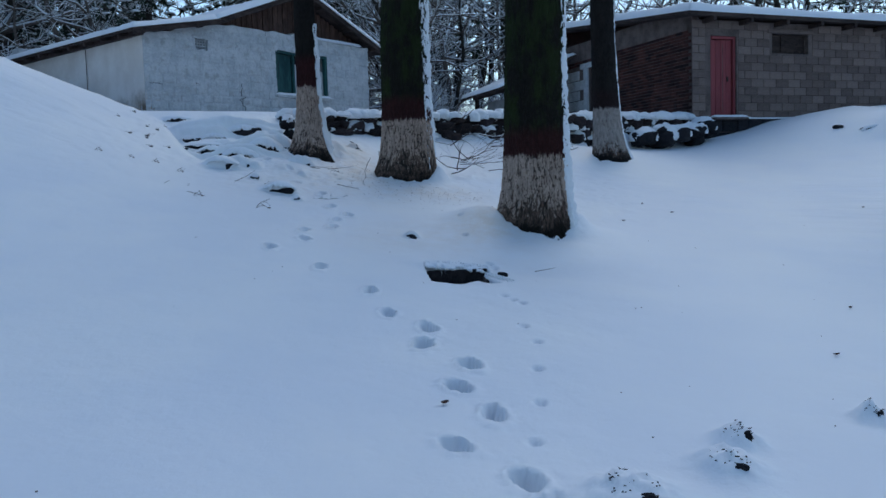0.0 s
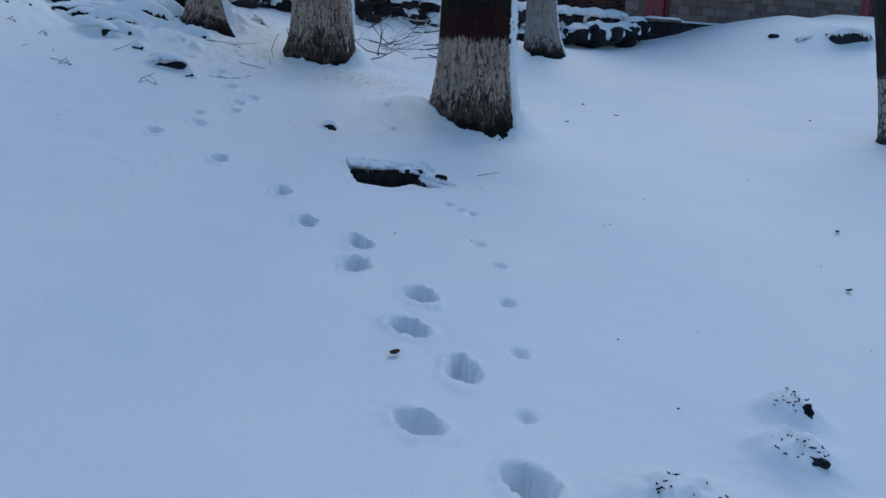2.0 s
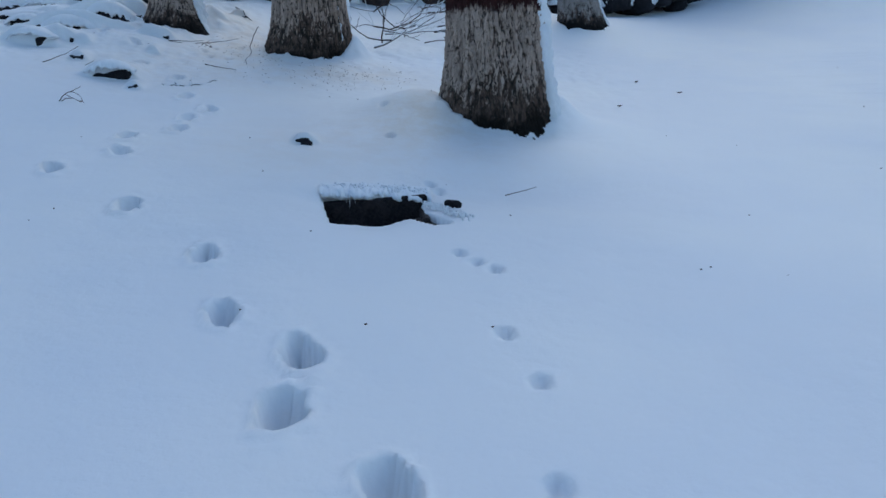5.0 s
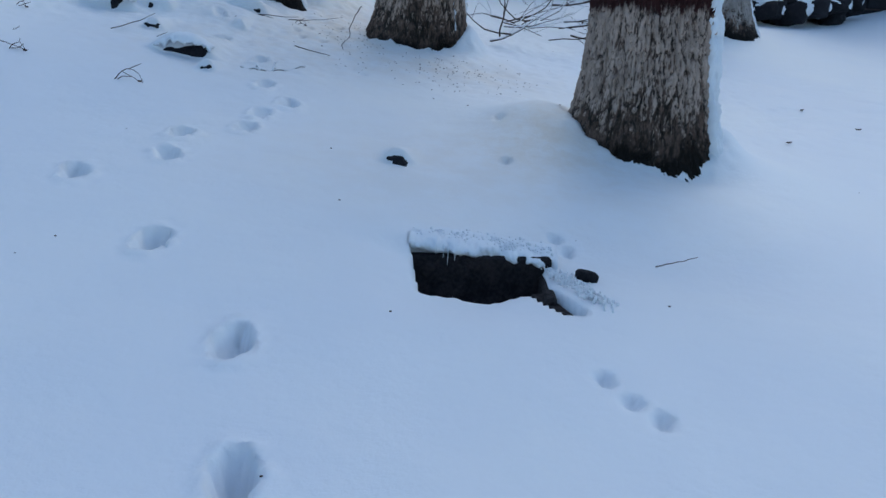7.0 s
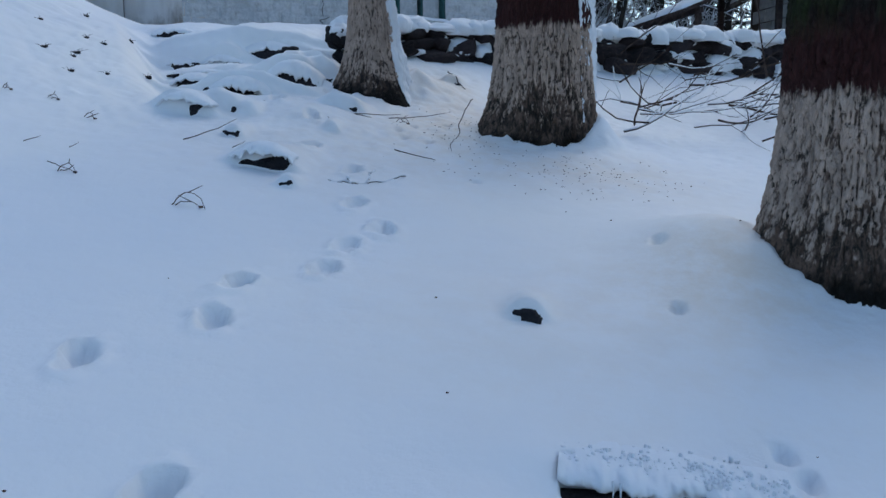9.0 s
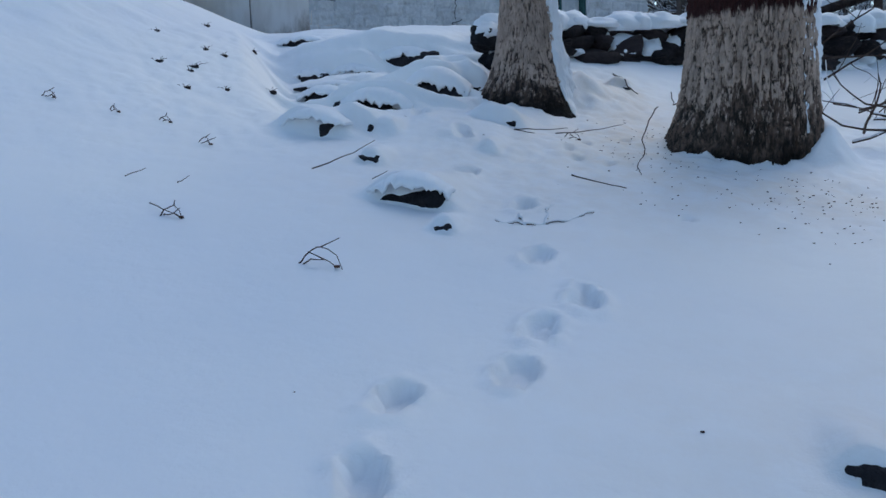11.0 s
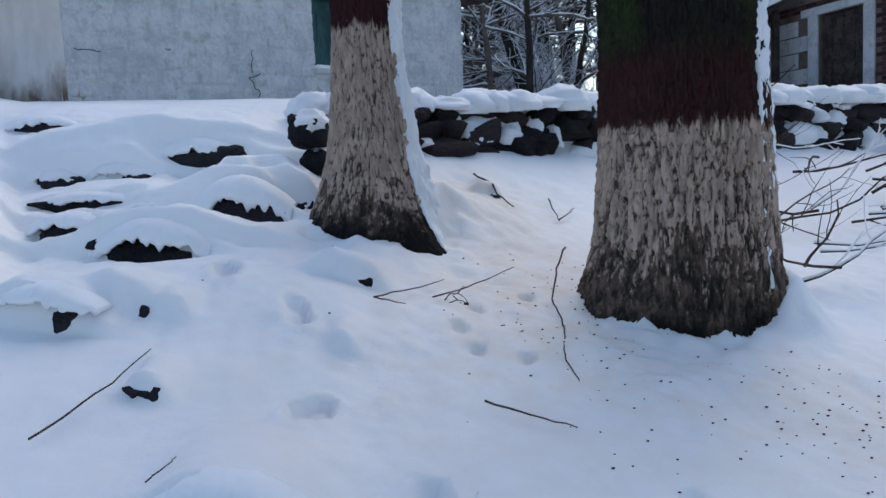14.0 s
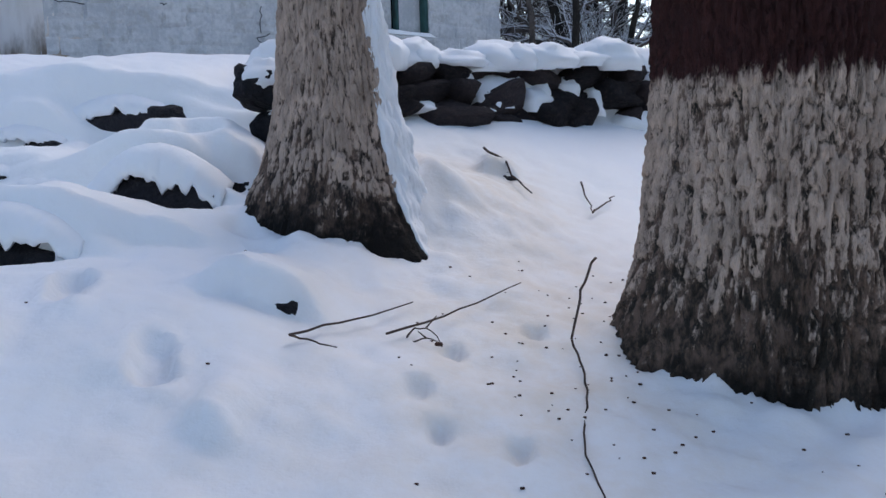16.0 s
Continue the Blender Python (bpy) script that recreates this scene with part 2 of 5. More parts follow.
MORTAR = grained("mortar", (0.095, 0.074, 0.067), (0.18, 0.138, 0.125), 3, 0.95, 0.5, 40)
BRICK = grained("sooty_red_brick", (0.020, 0.012, 0.012), (0.085, 0.034, 0.028), 1.1, 0.92, 0.5, 30, spots=(0.03, 0.022, 0.022), vary=0.4, islands=True)
RED_PAINT = grained("worn_red_paint", (0.17, 0.035, 0.042), (0.26, 0.06, 0.068), 3, 0.6, 0.3, 30, (1, 1, 0.2), vary=0.2)
GREEN_PAINT = grained("faded_green_paint", (0.01, 0.04, 0.042), (0.03, 0.09, 0.085), 3, 0.65, 0.3, 30, (1, 1, 0.2), spots=(0.02, 0.03, 0.03))
WOOD_DARK = grained("weathered_dark_wood", (0.022, 0.016, 0.015), (0.075, 0.052, 0.045), 4, 0.85, 0.5, 30, (0.3, 1, 1))
WOOD_BROWN = grained("weathered_brown_boards", (0.05, 0.028, 0.022), (0.12, 0.07, 0.055), 4, 0.85, 0.5, 30, (1, 1, 0.2))
# near-black colour that stands in for the shade inside the rooms
INSIDE = grained("interior_shade", (0.006, 0.007, 0.009), (0.014, 0.014, 0.016), 2, 0.95, 0.2)
SHEET = grained("grey_metal_sheet", (0.10, 0.11, 0.13), (0.2, 0.21, 0.23), 2, 0.5, 0.2, 30, metal=0.5)
LEAF = grained("dead_leaf", (0.035, 0.016, 0.012), (0.10, 0.045, 0.03), 20, 0.8, 0.3, 80)
NEEDLE = grained("pine_needles", (0.018, 0.030, 0.020), (0.055, 0.075, 0.05), 0.8, 0.8, 0.2, 12)
ICE = material("ice", 0.15)
Nodes(ICE).color((0.75, 0.8, 0.85))


# ---------------------------------------------------------------- helpers for things
def thing(name, at, label, category, group="", kind="", turn=0.0):
    ob = new(name)
    ob.empty_display_size = 0.2
    ob.matrix_basis = pose(*at, 0, 0, turn)
    return tagged(ob, label, category, group, kind)


def from_arrays(name, verts, faces, mat, parent=None, label="", flat=False, floats=None):
    """One mesh object from vertices and faces; under a parent the vertices are in the parent's space."""
    me = bpy.data.meshes.new(name)
    me.from_pydata([tuple(map(float, v)) for v in verts], [], [tuple(map(int, f)) for f in faces])
    if not flat:
        me.polygons.foreach_set("use_smooth", [True] * len(me.polygons))
    for key, values in (floats or {}).items():
        a = me.attributes.new(key, "FLOAT", "POINT")
        a.data.foreach_set("value", np.asarray(values, float))
    me.materials.append(mat)
    me.update()
    ob = new(name, me)
    if parent is not None:
        ob.parent = parent
    return tagged(ob, label) if label else ob


def part(name, bm, mat, parent=None, label="", soft=False):
    me = bpy.data.meshes.new(name)
    bmesh.ops.recalc_face_normals(bm, faces=bm.faces)
    bm.to_mesh(me)
    bm.free()
    if soft:
        me.polygons.foreach_set("use_smooth", [True] * len(me.polygons))
    me.materials.append(mat)
    ob = new(name, me)
    if parent is not None:
        ob.parent = parent
    return tagged(ob, label) if label else ob


def box(size, at=(0, 0, 0), bevel=0.01, bm=None, jitter=0.0, rot=None, segs=1):
    """A bevelled block, added to bm or on its own."""
    out = bm or bmesh.new()
    b = bmesh.new()
    bmesh.ops.create_cube(b, size=1)
    bmesh.ops.scale(b, vec=size, verts=b.verts)
    if jitter:
        for v in b.verts:
            v.co += Vector((random.uniform(-jitter, jitter), random.uniform(-jitter, jitter), random.uniform(-jitter, jitter)))
    if bevel:
        bmesh.ops.bevel(b, geom=list(b.edges), offset=bevel, segments=segs, affect="EDGES", profile=0.6)
    m = Matrix.Translation(at)
    if rot:
        m = m @ Euler([radians(a) for a in rot]).to_matrix().to_4x4()
    bmesh.ops.transform(b, matrix=m, verts=b.verts)
    me = bpy.data.meshes.new("tmp")
    b.to_mesh(me)
    b.free()
    out.from_mesh(me)
    bpy.data.meshes.remove(me)
    return out


def grid_faces(nu, nv, closed=False):
    """Quads of a grid of nv rows with nu vertices each; closed joins the ends of a row."""
    i, j = np.meshgrid(np.arange(nu if closed else nu - 1), np.arange(nv - 1))
    a, b = j * nu + i, j * nu + (i + 1) % nu
    return np.stack([a, b, b + nu, a + nu], -1).reshape(-1, 4)


def tube(points, radii, sides=6):
    """Vertices and faces of a tapered tube along points."""
    pts = np.asarray(points, float)
    n = len(pts)
    tang = np.gradient(pts, axis=0)
    tang /= np.linalg.norm(tang, axis=1)[:, None] + 1e-9
    ref = np.array([0.31, 0.17, 0.93]) if abs(tang[:, 2]).mean() < 0.8 else np.array([1.0, 0.2, 0])
    u = np.cross(tang, ref)
    u /= np.linalg.norm(u, axis=1)[:, None] + 1e-9
    w = np.cross(tang, u)
    a = np.arange(sides) * 2 * np.pi / sides
    r = np.asarray(radii, float)[:, None, None]
    v = pts[:, None] + r * (np.cos(a)[None, :, None] * u[:, None] + np.sin(a)[None, :, None] * w[:, None])
    f = grid_faces(sides, n, True).tolist()
    f += [list(range(sides))[::-1], list(range((n - 1) * sides, n * sides))]
    return v.reshape(-1, 3), f


class Soup:
    """Gathers tubes and sheets into one mesh."""
    def __init__(self):
        self.v, self.f, self.n = [], [], 0

    def add(self, v, f):
        self.v.append(np.asarray(v, float))
        self.f += [[i + self.n for i in q] for q in f]
        self.n += len(v)

    def make(self, name, mat, parent=None, label="", flat=False):
        return from_arrays(name, np.concatenate(self.v), self.f, mat, parent, label, flat)


def wobble(a, b, n, amount, rng, sag=0.0):
    """A crooked line from a to b."""
    t = np.linspace(0, 1, n)[:, None]
    p = np.asarray(a, float) * (1 - t) + np.asarray(b, float) * t
    j = rng.normal(0, amount, (n, 3))
    j[0] = j[-1] = 0
    p = p + j
    p[:, 2] -= sag * 4 * (t * (1 - t))[:, 0]
    return p

# ---------------------------------------------------------------- the snow-covered ground
PRINTS = [(0.23, 3.26), (0.34, 3.66), (0.02, 4.04), (0.24, 4.48), (0.05, 4.92), (0.14, 5.33), (-0.17, 5.74), (-0.15, 6.1), (-0.47, 6.43), (-0.66, 7.1), (-1.2, 7.8),
          (-1.79, 8.40), (-1.51, 8.82), (-1.57, 9.18), (-1.29, 9.47), (-1.28, 9.79), (-1.18, 10.11), (-1.43, 10.44), (-1.64, 11.15), (-2.63, 12.41), (-2.26, 12.15), (-2.06, 11.5)]
TRACKS = [(0.45, 3.48), (0.38, 3.45), (0.43, 4.12), (0.53, 4.7), (0.58, 5.31), (0.59, 6.26), (0.51, 7.16), (0.58, 7.04), (0.65, 6.95), (0.46, 8.57), (0.51, 8.47), (0.24, 9.51),
          (0.2, 10.18), (0.65, 5.89), (-0.87, 11.35), (-1.56, 12.59), (-1.34, 12.15), (-1.54, 12.17), (-1.62, 12.33), (-1.32, 12.82)]
# x, y, height of the foot, radius at the foot and above it, then roots: bearing in degrees, reach, height over which it fades, breadth in degrees
TRUNKS = {"three": (1.17, 10.22, 0.85, 0.45, 0.385, ((185, 0.20, 0.34, 38), (-70, 0.06, 0.2, 30), (-120, 0.05, 0.3, 25))),
          "two": (-0.52, 13.05, 1.50, 0.42, 0.385, ((5, -0.13, 0.35, 50), (186, 0.21, 0.42, 36), (216, 0.17, 0.26, 26), (-80, 0.05, 0.25, 40))),
          "one": (-2.16, 13.6, 1.97, 0.425, 0.178, ((180, 0.07, 0.65, 45),)),
          "four": (3.24, 16.1, 1.85, 0.37, 0.255, ((-20, 0.10, 0.45, 50), (-110, 0.05, 0.3, 40))),
          "five": (7.08, 11.5, 0.66, 0.28, 0.215, ((190, 0.16, 0.12, 30),))}


# x, y, breadth of the stones in the open snow and on the far mound, then of those in the risers of the steps
ROCKS = [(-2.16, 10.88, 0.34), (-2.61, 11.47, 0.12), (-1.89, 10.58, 0.10), (-3.17, 11.86, 0.38), (-2.91, 12.0, 0.21), (-2.72, 12.0, 0.10), (-2.14, 12.56, 0.30), (-2.04, 11.94, 0.10),
         (-0.37, 9.21, 0.13), (10.19, 17.76, 1.0), (9.39, 17.92, 0.45), (11.98, 17.22, 0.8), (8.79, 18.3, 0.2), (-1.52, 14.3, 0.16)]
# x, y, breadth, height of the ledge stones
RISERS = [(-3.45, 14.21, 0.52, 0.13), (-4.28, 14.02, 0.30, 0.09), (-3.87, 14.05, 0.34, 0.10), (-3.87, 13.62, 0.52, 0.07), (-3.42, 13.56, 0.36, 0.06), (-3.17, 12.83, 0.46, 0.16), (-2.92, 13.50, 0.44, 0.22),
          (-2.83, 13.86, 0.15, 0.15), (-2.64, 13.69, 0.19, 0.16), (-3.02, 13.80, 0.12, 0.12), (-3.62, 12.95, 0.30, 0.08), (-4.6, 14.5, 0.36, 0.07)]

TUSSOCKS = [(0.79, 3.46, 0.30), (1.31, 3.80, 0.24), (1.48, 4.14, 0.18), (0.98, 3.17, 0.2), (2.39, 4.56, 0.14)]


def hump(x, y, px, py, w, tall):
    """A pillow of snow that breaks off steeply at the face of a stone."""
    v = y - py + 0.03 * (vnoise(x * 14, py * 3, 0, 21) - 0.5)
    back = 1.1 * w + 0.1
    return tall * np.exp(-np.abs((x - px) / (0.62 * w)) ** 3) * smooth(-0.02, 0.03, v) * np.exp(-(np.clip(v, 0, 9) / back) ** 2)


def stone_height(w):
    return min(0.26 * w + 0.035, 0.32)


def surface(x, y):
    """The ground with its snow relief: prints, drifts round trunks, the opening of the drain."""
    x, y = np.asarray(x, float), np.asarray(y, float)
    z = ground(x, y)
    rng = np.random.default_rng(5)
    for i, (px, py) in enumerate(PRINTS):
        a = rng.normal(0.25, 0.3)
        size = 0.92 if 0 < i < 8 else 0.8
        deep = (0.11 if py < 8 else 0.085 if py < 8.7 else 0.045) * rng.uniform(0.75, 1.15)
        u = (x - px) * math.cos(a) + (y - py) * math.sin(a)
        v = -(x - px) * math.sin(a) + (y - py) * math.cos(a)
        d = np.sqrt((u / (0.07 * size)) ** 2 + (v / (0.13 * size)) ** 2) + 0.5 * (vnoise(x * 13, y * 13, i, 3) - 0.5) + 0.3 * (vnoise(x * 34, y * 34, i, 7) - 0.5)
        z = z - deep * (1 - smooth(0.82, 1.04, d)) + 0.014 * np.exp(-((d - 1.3) / 0.25) ** 2)
        z = z + 0.035 * (1 - smooth(0.5, 1.0, d)) * (fbm(x * 26, y * 26, i, 4) - 0.5) + 0.02 * np.exp(-((d - 1.5) / 0.45) ** 2) * (vnoise(x * 30, y * 30, i, 9) - 0.45)
    for i, (px, py) in enumerate(TRACKS):
        d = np.sqrt(((x - px) / 0.035) ** 2 + ((y - py) / 0.055) ** 2) + 0.4 * (vnoise(x * 30, y * 30, i, 6) - 0.5)
        z = z - 0.04 * (1 - smooth(0.5, 1.15, d))
    for name, (tx, ty, tz, foot, r, roots) in TRUNKS.items():
        d = np.hypot(x - tx, y - ty)
        z = z + (0.01 + 0.12 * (fbm(x * 7, y * 7, 0, 51) - 0.45)) * np.exp(-((d - foot - 0.02) / 0.13) ** 2)
    # drift against the flank of the nearest trunk, and against the small one
    z = z + 0.20 * np.exp(-((x - 1.60) / 0.2) ** 2 - ((y - 10.2) / 0.3) ** 2) + 0.06 * np.exp(-((x - 1.9) / 0.35) ** 2 - ((y - 10.0) / 0.4) ** 2)
    z = z + 0.20 * np.exp(-((x + 1.82) / 0.2) ** 2 - ((y - 13.75) / 0.3) ** 2) + 0.10 * np.exp(-((x + 1.55) / 0.3) ** 2 - ((y - 13.9) / 0.4) ** 2)
    z = z + 0.22 * np.exp(-((x + 0.06) / 0.13) ** 2 - ((y - 12.95) / 0.25) ** 2)
    # hummock and hollow about the log and steps
    z = z + 0.10 * np.exp(-((x + 2.35) / 0.55) ** 2 - ((y - 12.3) / 0.45) ** 2)
    for px, py, w in ROCKS:
        z = z + hump(x, y, px, py, w, 1.2 * stone_height(w))
    for px, py, w, tall in RISERS:
        z = z + hump(x, y, px, py, 1.25 * w, (0.9 if w > 0.2 else 0.5) * tall)
        z = z - 0.35 * tall * np.exp(-np.abs((x - px) / (0.66 * w)) ** 4 - ((y - py + 0.075) / 0.06) ** 2)
    for px, py, w in TUSSOCKS:
        z = z + 0.10 * np.exp(-(((x - px) ** 2 + (y - py - 0.1 * w) ** 2) / (0.66 * w) ** 2) ** 1.2) * (0.7 + 0.6 * vnoise(x * 28, y * 28, 0, 66))
    # trench of the drain
    inside = (smooth(-0.20, -0.17, x - 0.17 * (8.2 - y)) * (1 - smooth(0.35, 0.385, x)) * (1 - smooth(8.27, 8.30, y))
              * smooth(-0.02, 0.02, y - 7.83 - 0.10 * (x + 0.09) - 0.05 * smooth(0.16, 0.28, x) + 0.03 * (vnoise(x * 9, 0, 0, 8) - 0.5)))
    z = z - 0.10 * smooth(7.3, 7.85, y) * (1 - smooth(8.1, 8.3, y)) * np.exp(-((x - 0.03) / 0.36) ** 2)
    # narrow runnel leading off from its corner
    along = np.clip(((x - 0.35) * 0.12 - (y - 7.97) * 0.25) / 0.0769, 0, 1)
    off = np.hypot(x - 0.35 - 0.12 * along, y - 7.97 + 0.25 * along)
    return z - 0.34 * inside - 0.14 * (1 - smooth(0.03, 0.055, off)) * (1 - inside)


def spread(lo, hi, fine, far):
    """Grid lines: fine from lo to hi, then ever wider out to far."""
    mid = np.arange(lo, hi, fine)
    out, step, v = [], fine, hi
    while v < far:
        out.append(v)
        step *= 1.12
        v += min(step, 25)
    out = np.array(out)
    return np.concatenate([(lo + hi) - out[::-1] - fine, mid, out])


gx, gy = spread(-4.6, 2.6, 0.021, 320), spread(2.6, 15.2, 0.021, 320)
X, Y = np.meshgrid(gx, gy)
Z = surface(X, Y)
# bark dust strewn about the trunks
dust = 0.0
for dx_, dy_, rx_, ry_, k_ in ((-1.3, 12.9, 0.55, 0.9, 1.0), (-1.6, 14.1, 0.4, 0.5, 1.0), (-0.1, 12.0, 0.8, 0.6, 0.7), (0.5, 9.9, 0.5, 0.5, 0.8), (-1.8, 11.6, 1.2, 1.0, 0.45), (0.0, 9.2, 1.4, 0.8, 0.35)):
    dust = dust + k_ * np.exp(-((X - dx_) / rx_) ** 2 - ((Y - dy_) / ry_) ** 2)
dust = np.clip(dust, 0, 1)
floor = from_arrays("ground", np.stack([X, Y, Z], -1).reshape(-1, 3), grid_faces(len(gx), len(gy)), SNOW,
                    floats={"dust": dust.ravel()})
tagged(floor, "fresh white snow over a slope with footprints", "ground", kind="structure")


def height_at(x, y):
    return float(surface(np.array([x]), np.array([y]))[0])


# ---------------------------------------------------------------- trunks
def ring_radius(theta, z, foot, r, seed, roots):
    """Radius of a trunk at an angle and height: flare, roots and taper."""
    rng = np.random.default_rng(seed)
    ph, ph2 = rng.uniform(0, 6.28, 2)
    up = np.clip(z, -0.06, 12)
    total = r * (1 - 0.035 * np.clip(z, 0, 12)) * (1 + 0.03 * np.cos(2 * theta + ph2) + 0.02 * np.cos(3 * theta + ph + z))
    total = total + (foot - r) * np.exp(-up / 0.42) * (1 + 0.15 * np.cos(7 * theta + ph) * np.exp(-up / 0.15))
    for bearing, reach, fade, breadth in roots:
        away = np.angle(np.exp(1j * (theta - radians(bearing)))) / radians(breadth)
        total = total + reach * np.exp(-up / fade) * np.exp(-away ** 2)
    return total


def furrows(theta, z, r, seed, fine=1.0):
    """Ridged bark relief, 0 in the cracks to 1 on the long plates."""
    k = r * 44 * fine
    c, w = np.cos(theta), np.sin(theta)
    wx = 1.3 * (fbm(c * k * 0.4, w * k * 0.4, z * 7, seed + 9) - 0.5)
    a = vnoise(c * k + wx, w * k + wx, z * 8.0 * fine + wx, seed)
    b = vnoise(c * k * 2.0 + wx, w * k * 2.0, z * 19 * fine, seed + 1)
    e = fbm(c * k * 3.6, w * k * 3.6, z * 55 * fine, seed + 2)
    plates = smooth(0.0, 0.36, np.abs(2 * a - 1)) * smooth(-0.08, 0.3, np.abs(2 * b - 1))
    return np.clip(0.55 * plates + 0.75 * e - 0.14, 0, 1)


def limb(soup, snow, start, way, length, r, rng, depth, sides=7):
    """A crooked limb with smaller ones on it; snow gets a strip on top of each."""
    n = 6
    p = [np.array(start, float)]
    d = np.array(way, float)
    for i in range(n):
        d = d + rng.normal(0, 0.16, 3) + np.array([0, 0, 0.05])
        d /= np.linalg.norm(d)
        p.append(p[-1] + d * length / n)
    p = np.array(p)
    radii = r * np.linspace(1, 0.35, n + 1)
    soup.add(*tube(p, radii, sides))
    if snow is not None:
        snow.add(*tube(p + np.array([0, 0, 1]) * radii[:, None] * 0.75, radii * 0.75 + 0.003, max(4, sides - 2)))
    if depth > 0:
        for i in range(2 + depth):
            j = rng.integers(1, n)
            q = p[j] - p[j - 1]
            q = q / np.linalg.norm(q) + rng.normal(0, 0.65, 3)
            q /= np.linalg.norm(q)
            limb(soup, snow, p[j], q, length * rng.uniform(0.4, 0.65), radii[j] * 0.55, rng, depth - 1, max(3, sides - 2))


def big_tree(key, mat, label, seed, lean=(0, 0), fine=1.0, relief=0.035, snow_side=None, segs=380, group="trees on the slope"):
    tx, ty, base, foot, r, roots = TRUNKS[key]
    tree = thing("tree", (tx, ty, base), label, "tree", group)
    lx, ly = math.tan(radians(lean[0])), math.tan(radians(lean[1]))
    zs = np.concatenate([np.arange(-0.4, 2.6, 0.0115), np.linspace(2.65, 9.5, 40)])
    th = np.arange(segs) * 2 * np.pi / segs
    T, Zz = np.meshgrid(th, zs)
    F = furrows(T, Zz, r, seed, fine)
    knob = (fbm(np.cos(T) * 2.2 + seed, np.sin(T) * 2.2, Zz * 2.2, seed + 5) - 0.5) * (0.04 + 0.10 * np.exp(-np.clip(Zz, 0, 9) / 0.25)) * min(1, r / 0.3)
    R = ring_radius(T, Zz, foot, r, seed, roots) + relief * (F - 0.6) + knob
    bendx = lx * Zz + 0.02 * np.sin(Zz * 1.3 + seed)
    bendy = ly * Zz
    V = np.stack([R * np.cos(T) + bendx, R * np.sin(T) + bendy, Zz], -1).reshape(-1, 3)
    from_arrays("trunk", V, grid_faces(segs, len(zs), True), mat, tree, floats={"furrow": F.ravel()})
    rng = np.random.default_rng(seed)
    soup, snow = Soup(), Soup()
    for i in range(7):
        z = 4.8 + i * 0.75
        a = i * 2.4 + rng.uniform(-0.4, 0.4)
        start = (lx * z + 0.5 * r * math.cos(a), ly * z + 0.5 * r * math.sin(a), z)
        limb(soup, snow, start, (math.cos(a), math.sin(a), 0.55), rng.uniform(1.6, 2.6), r * 0.25, rng, 1)
    limb(soup, snow, (lx * 9.4, ly * 9.4, 9.4), (0, 0, 1), 3.0, r * 0.62, rng, 3)
    soup.make("crown", BARK_PLAIN, tree)
    snow.make("snow_load", SNOW, tree, "snow lying on the limbs")
    if snow_side:
        a0, spread_a, top, thick = snow_side
        t2 = np.linspace(radians(a0 - spread_a), radians(a0 + spread_a), 80)
        z2 = np.arange(-0.2, top, 0.018)
        T2, Z2 = np.meshgrid(t2, z2)
        F2 = furrows(T2, Z2, r, seed, fine)
        R2 = ring_radius(T2, Z2, foot, r, seed, roots) + relief * (F2 - 0.6) + (fbm(np.cos(T2) * 2.2 + seed, np.sin(T2) * 2.2, Z2 * 2.2, seed + 5) - 0.5) * (0.04 + 0.10 * np.exp(-np.clip(Z2, 0, 9) / 0.25)) * min(1, r / 0.3)
        k = 1 - np.abs(T2 - radians(a0)) / radians(spread_a)
        lump = fbm(T2 * r * 20, Z2 * 12, 0, seed + 30, 4)
        grow = thick * (1.7 * lump - 0.75 + 0.75 * k + 1.7 * min(1, (r / 0.38) ** 2) * np.exp(-np.clip(Z2, 0, 9) / 0.3) - 0.25 * smooth(0.8, 2.5, Z2))
        grow = np.where((k <= 0.01), -0.03, np.clip(grow, -0.03, 0.17))
        R2 = R2 + grow
        V2 = np.stack([R2 * np.cos(T2) + lx * Z2 + 0.02 * np.sin(Z2 * 1.3 + seed), R2 * np.sin(T2) + ly * Z2, Z2], -1).reshape(-1, 3)
        from_arrays("snow_crust", V2, grid_faces(80, len(z2)), SNOW, tree, "snow stuck to the bark")
    return tree


BARK_TWO = bark("limed_bark_wide", (0.62, 0.46, 0.365), (0.055, 0.018, 0.016), (0.022, 0.018, 0.014), (0.024, 0.034, 0.010), 1.00, 1.30, (0.12, 0.75))
BARK_ONE = bark("limed_bark_thin", (0.56, 0.42, 0.34), (0.050, 0.014, 0.014), (0.018, 0.014, 0.012), (0.020, 0.016, 0.014), 1.17, 1.6, (0.0, 0.5), cracks=0.38)
BARK_FOUR = bark("limed_bark_far", (0.40, 0.35, 0.32), (0.022, 0.012, 0.012), (0.016, 0.013, 0.012), (0.018, 0.015, 0.013), 1.0, 1.3, (0.0, 0.5), cracks=0.30)
BARK_FIVE = bark("limed_plated_bark", (0.46, 0.43, 0.42), (0.06, 0.028, 0.03), (0.035, 0.03, 0.03), (0.05, 0.045, 0.045), 0.88, 1.05, (0.0, 0.2), cracks=0.3, patches=True)
big_tree("three", BARK, "thick old tree with lime-washed foot, red band and mossy trunk", 3, (0.4, 0), snow_side=(6, 46, 5.2, 0.042))
two = big_tree("two", BARK_TWO, "thick old tree, limed foot with side stem, twigs at its base", 8, (0.3, 0), snow_side=(2, 46, 5.2, 0.029))
big_tree("one", BARK_ONE, "slender tree with pinkish limed foot beside stone steps", 14, (0.3, 0), fine=1.25, relief=0.02, snow_side=(-2, 36, 2.2, 0.03))
